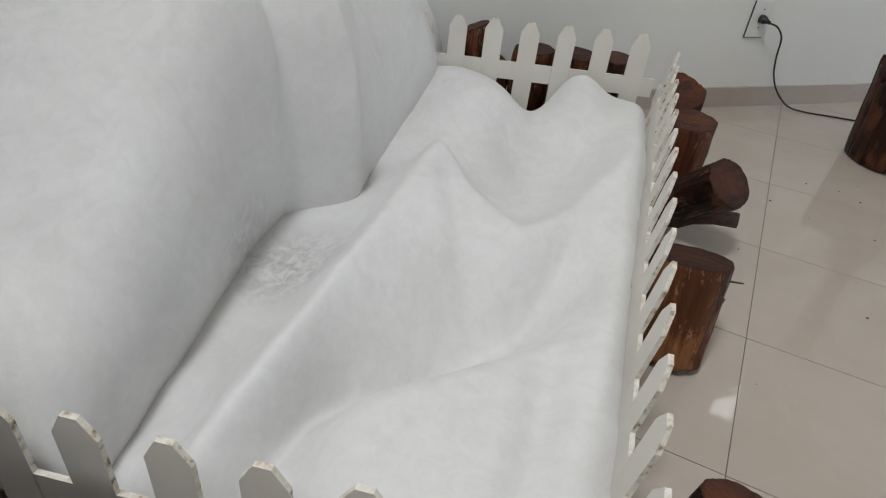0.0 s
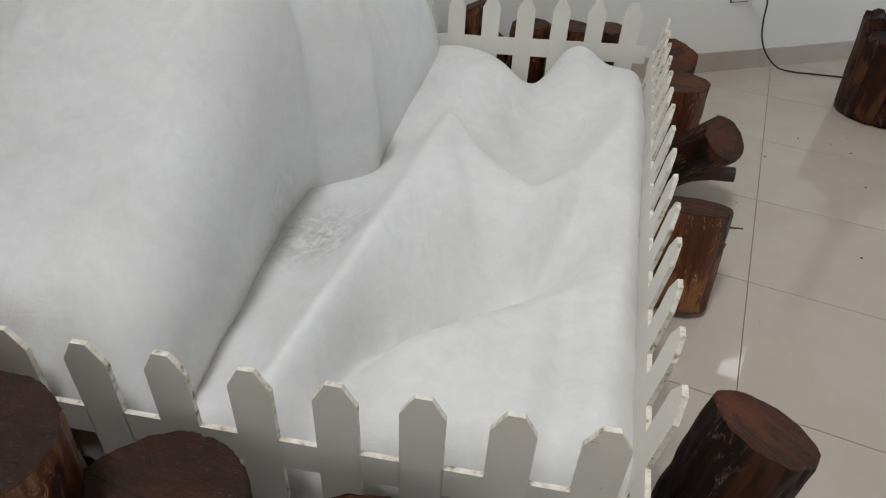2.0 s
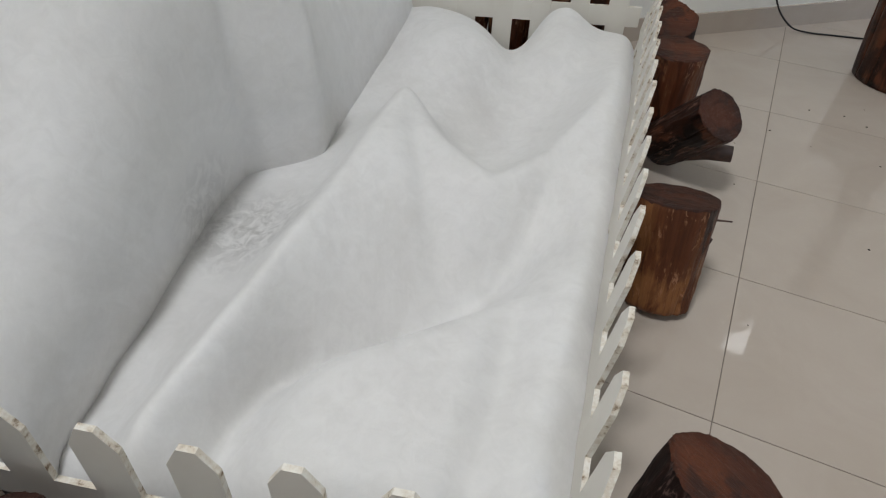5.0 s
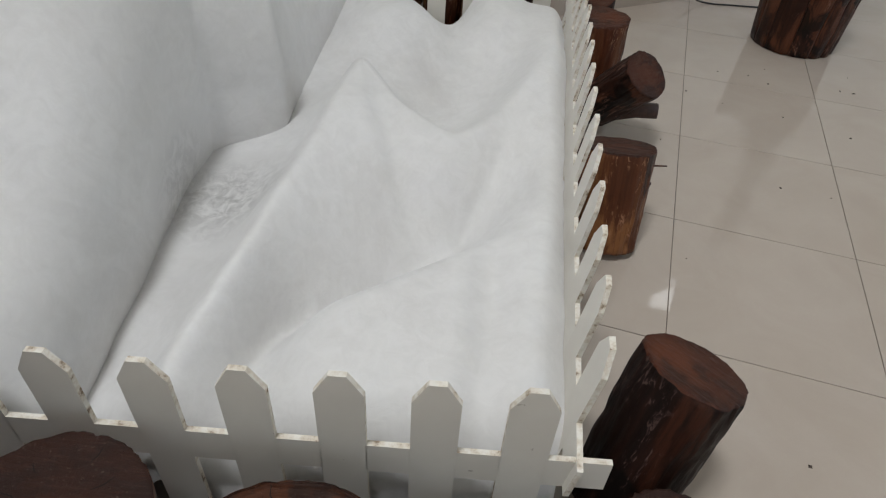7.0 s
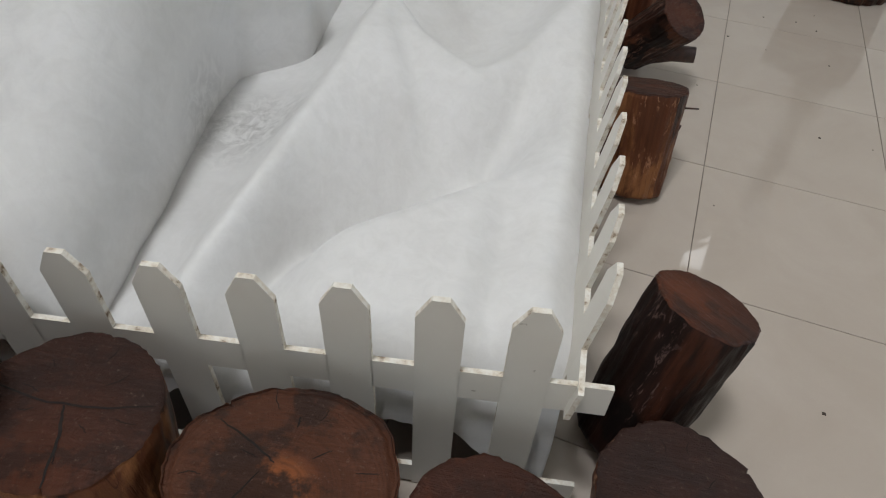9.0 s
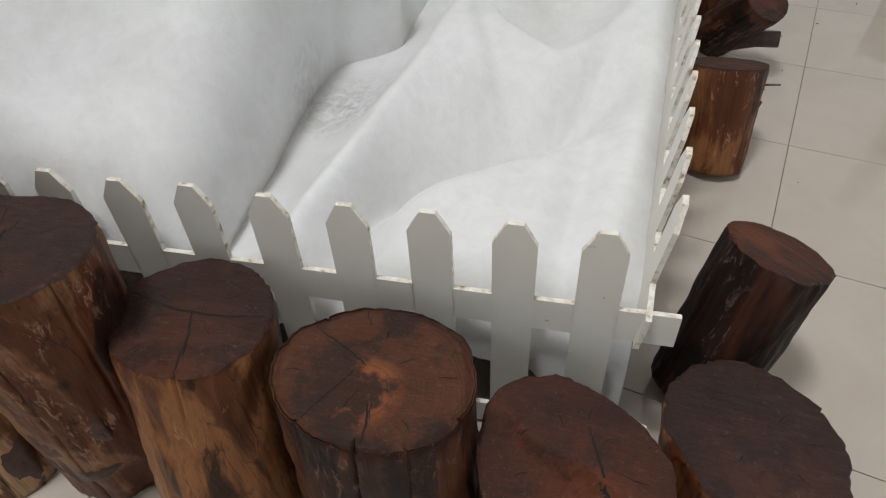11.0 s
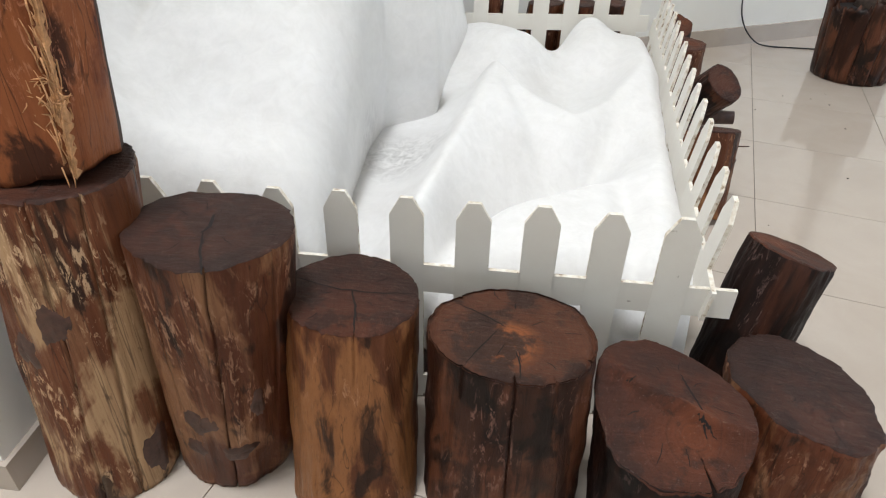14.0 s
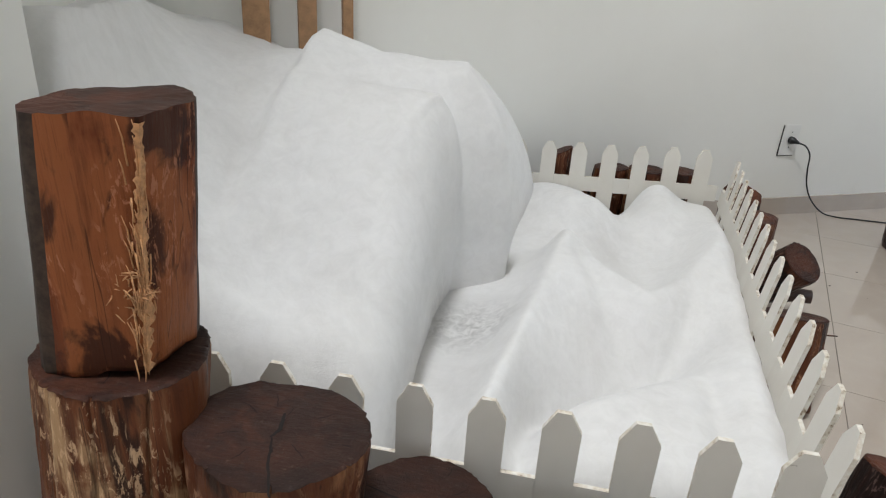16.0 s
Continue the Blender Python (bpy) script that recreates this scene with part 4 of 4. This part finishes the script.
# ---- pot of bark slabs with a dry tree ----
def bark_pot():
    cx, cy, r, h = 1.275, 2.500, 0.178, 0.375
    thing = empty("bark_planter", Matrix.Translation((cx, cy, 0)), "round planter clad in dark brown bark slabs", "planter")
    rnd = random.Random(12)
    k = 0.0
    while k < 2 * math.pi - 0.05:
        w = rnd.uniform(0.30, 0.62)
        w = min(w, 2 * math.pi - k)
        hh = h + rnd.uniform(-0.03, 0.03)
        verts, faces = [], []
        na, nz = 9, 12
        for side in (0, 1):
            for j in range(nz + 1):
                for i in range(na + 1):
                    a = k + w * i / na * 0.985
                    z = hh * j / nz
                    if j == nz:
                        z += rnd.uniform(-0.030, 0.022)
                    rr = r * (1 + 0.13 * (z / h)) + (0 if side else -0.018) + 0.006 * fbm(a * 5, z * 6, 3) + 0.004 * math.sin(math.pi * i / na)
                    verts.append((rr * math.cos(a), rr * math.sin(a), max(0.004, z)))
        s = (na + 1) * (nz + 1)
        for j in range(nz):
            for i in range(na):
                q = j * (na + 1) + i
                faces.append((q + s, q + 1 + s, q + na + 2 + s, q + na + 1 + s))
                faces.append((q + na + 1, q + na + 2, q + 1, q))
        edge = [i for i in range(na + 1)] + [j * (na + 1) + na for j in range(1, nz + 1)] + [nz * (na + 1) + i for i in range(na - 1, -1, -1)] + [j * (na + 1) for j in range(nz - 1, 0, -1)]
        for i in range(len(edge)):
            a, b = edge[i], edge[(i + 1) % len(edge)]
            faces.append((a, b, b + s, a + s))
        obj("bark_slab", verts, faces, TRUNK_BROWN, thing)
        k += w
    bm = bmesh.new()
    bmesh.ops.create_cone(bm, cap_ends=True, segments=36, radius1=r - 0.02, radius2=r + 0.0, depth=h - 0.06)
    bmesh.ops.translate(bm, verts=bm.verts[:], vec=(0, 0, (h - 0.06) / 2 + 0.004))
    part("liner", bm, BLACK, thing, "dark liner filled with soil")
    # dry tree that leans out of the pot
    tree = empty("dry_tree", Matrix.Translation((cx, cy, h - 0.06)), "dry brown tree trunk with bristly dead fronds in the planter", "tree")
    stem = [(0.0, -0.02, 0.0), (0.02, -0.02, 0.06), (0.050, -0.01, 0.16), (0.075, 0.0, 0.32), (0.080, 0.0, 0.55), (0.055, 0.02, 0.95)]
    thick = [0.105, 0.090, 0.062, 0.050, 0.046, 0.040]
    v, f = tube(stem, thick, 14)
    obj("trunk", v, f, BARK, tree)
    for i in range(110):
        z = rnd.uniform(0.02, 0.93)
        a = rnd.uniform(0, 6.28)
        b = Vector((run([(p[2], p[0]) for p in stem], z), -0.01, z))
        girth = run([(p[2], q) for p, q in zip(stem, thick)], z)
        d = Vector((math.cos(a), math.sin(a), rnd.uniform(0.5, 1.6))).normalized()
        ln = rnd.uniform(0.05, 0.11)
        start = b + Vector((math.cos(a), math.sin(a), 0)) * girth * 0.92
        pts = [start + d * ln * s + Vector((0, 0, -0.05 * s * s)) for s in (0, 0.35, 0.7, 1.0)]
        verts, faces = tube(pts, [0.006, 0.005, 0.004, 0.001], 5)
        for s in range(10):
            t = s / 10
            p = start + d * ln * t + Vector((0, 0, -0.05 * t * t))
            for sgn in (-1, 1):
                side = d.cross(Vector((0, 0, 1))).normalized() * sgn
                tip = p + (side * 0.9 + d * 0.8 + Vector((0, 0, rnd.uniform(-0.3, 0.3)))) * 0.022 * (1.1 - 0.6 * t)
                n0 = len(verts)
                verts += [p + d * 0.0016, p - d * 0.0016, p + Vector((0, 0, 0.0016)), tip]
                faces += [(n0, n0 + 1, n0 + 3), (n0 + 1, n0 + 2, n0 + 3), (n0 + 2, n0, n0 + 3)]
        obj("frond", verts, faces, FROND, tree, "", False)
    for i in range(2):
        p = Vector((0.02 + 0.10 * i, -0.16, 0.66 + 0.1 * i))
        verts = [p, p + Vector((0.035, -0.01, 0.05)), p + Vector((0.05, 0, 0.13)), p + Vector((-0.012, 0.015, 0.07)), p + Vector((0.012, -0.012, 0.06)),
                 p + Vector((0.0, 0.004, 0)), p + Vector((0.035, -0.006, 0.05)), p + Vector((0.05, 0.004, 0.13)), p + Vector((-0.012, 0.019, 0.07)), p + Vector((0.012, -0.008, 0.06))]
        faces = [(0, 1, 4), (1, 2, 4), (2, 3, 4), (3, 0, 4), (6, 5, 9), (7, 6, 9), (8, 7, 9), (5, 8, 9), (0, 5, 6, 1), (1, 6, 7, 2), (2, 7, 8, 3), (3, 8, 5, 0)]
        obj("leaf", verts, faces, DRYLEAF, tree, "curled dry tan leaf", False)


bark_pot()


# ---- bare battens standing against the wall behind the heap ----
def batten(a, w, d, lean):
    thing = empty("batten", wall_matrix(a, 0.0, 0.03), "bare wooden batten standing against the wall behind the heap", "batten", "battens against the wall")
    bm = box_bm(-w / 2, -d, 0.0, w / 2, 0.0, 1.75, 0.003)
    for v in bm.verts:
        v.co.y -= lean * (1.75 - v.co.z)
    part("board", bm, BATTEN, thing)


batten(-2.03, 0.10, 0.05, 0.05)
batten(-1.84, 0.07, 0.05, 0.05)
batten(-1.685, 0.04, 0.05, 0.05)

# ---- grit on the floor ----
rnd = random.Random(77)
verts, faces = [], []
for i in range(46):
    x, y = rnd.uniform(-1.0, 1.4), rnd.uniform(-0.75, 2.3)
    if -0.9 < x < 0.3 and y > -0.42:
        x = rnd.uniform(0.32, 1.4)
    s, a = rnd.uniform(0.0015, 0.004), rnd.uniform(0, 3.14)
    n0 = len(verts)
    l = s * rnd.choice((1, 1, 1, 2.6))
    c, d = math.cos(a), math.sin(a)
    for dx, dy, dz in ((-l, -s, 0), (l, -s, 0), (l, s, 0), (-l, s, 0), (0, 0, s)):
        verts.append((x + dx * c - dy * d, y + dx * d + dy * c, 0.0002 + dz))
    faces += [(n0 + 3, n0 + 2, n0 + 1, n0), (n0, n0 + 1, n0 + 4), (n0 + 1, n0 + 2, n0 + 4), (n0 + 2, n0 + 3, n0 + 4), (n0 + 3, n0, n0 + 4)]
tagged(obj("floor_grit", verts, faces, GRIT, smooth=False), "specks of bark and grit scattered on the tiles", "grit", "", "stuff")


# ---- floor tiles ----
TILE_SIZE, JOINT = 0.513, 0.0022
TILE_0 = Vector((0.432, 1.073, 0))
TILE_U = Vector((math.cos(radians(-14.2)), math.sin(radians(-14.2)), 0))
TILE_V = Vector((-TILE_U.y, TILE_U.x, 0))
h, b = TILE_SIZE / 2 - JOINT / 2, 0.0006
tile_mesh = bpy.data.meshes.new("tile")
tv = [(sx * h, sy * h, z) for z in (-0.006,) for sx, sy in ((-1, -1), (1, -1), (1, 1), (-1, 1))]
tv += [(sx * h, sy * h, -b) for sx, sy in ((-1, -1), (1, -1), (1, 1), (-1, 1))]
tv += [(sx * (h - b), sy * (h - b), 0.0) for sx, sy in ((-1, -1), (1, -1), (1, 1), (-1, 1))]
tf = [(8, 9, 10, 11)] + [(k, (k + 1) % 4, (k + 1) % 4 + 4, k + 4) for k in range(4)] + [(k + 4, (k + 1) % 4 + 4, (k + 1) % 4 + 8, k + 8) for k in range(4)]
tile_mesh.from_pydata(tv, [], tf)
tile_mesh.materials.append(TILE)
turn = Matrix.Rotation(radians(-14.2), 4, "Z")
for i in range(-10, 12):
    for j in range(-11, 9):
        c = TILE_0 + TILE_U * (i + 0.5) * TILE_SIZE + TILE_V * (j + 0.5) * TILE_SIZE
        if (c - WALL_0).dot(WALL_IN) > -0.3 and -4.2 < c.x < 4.8 and -4.4 < c.y < 5.0 and (c - Vector((0.2, 0.4, 0))).length < 4.3:
            ob = new("tile", tile_mesh)
            ob.parent = floor
            ob.matrix_world = Matrix.Translation(c) @ turn
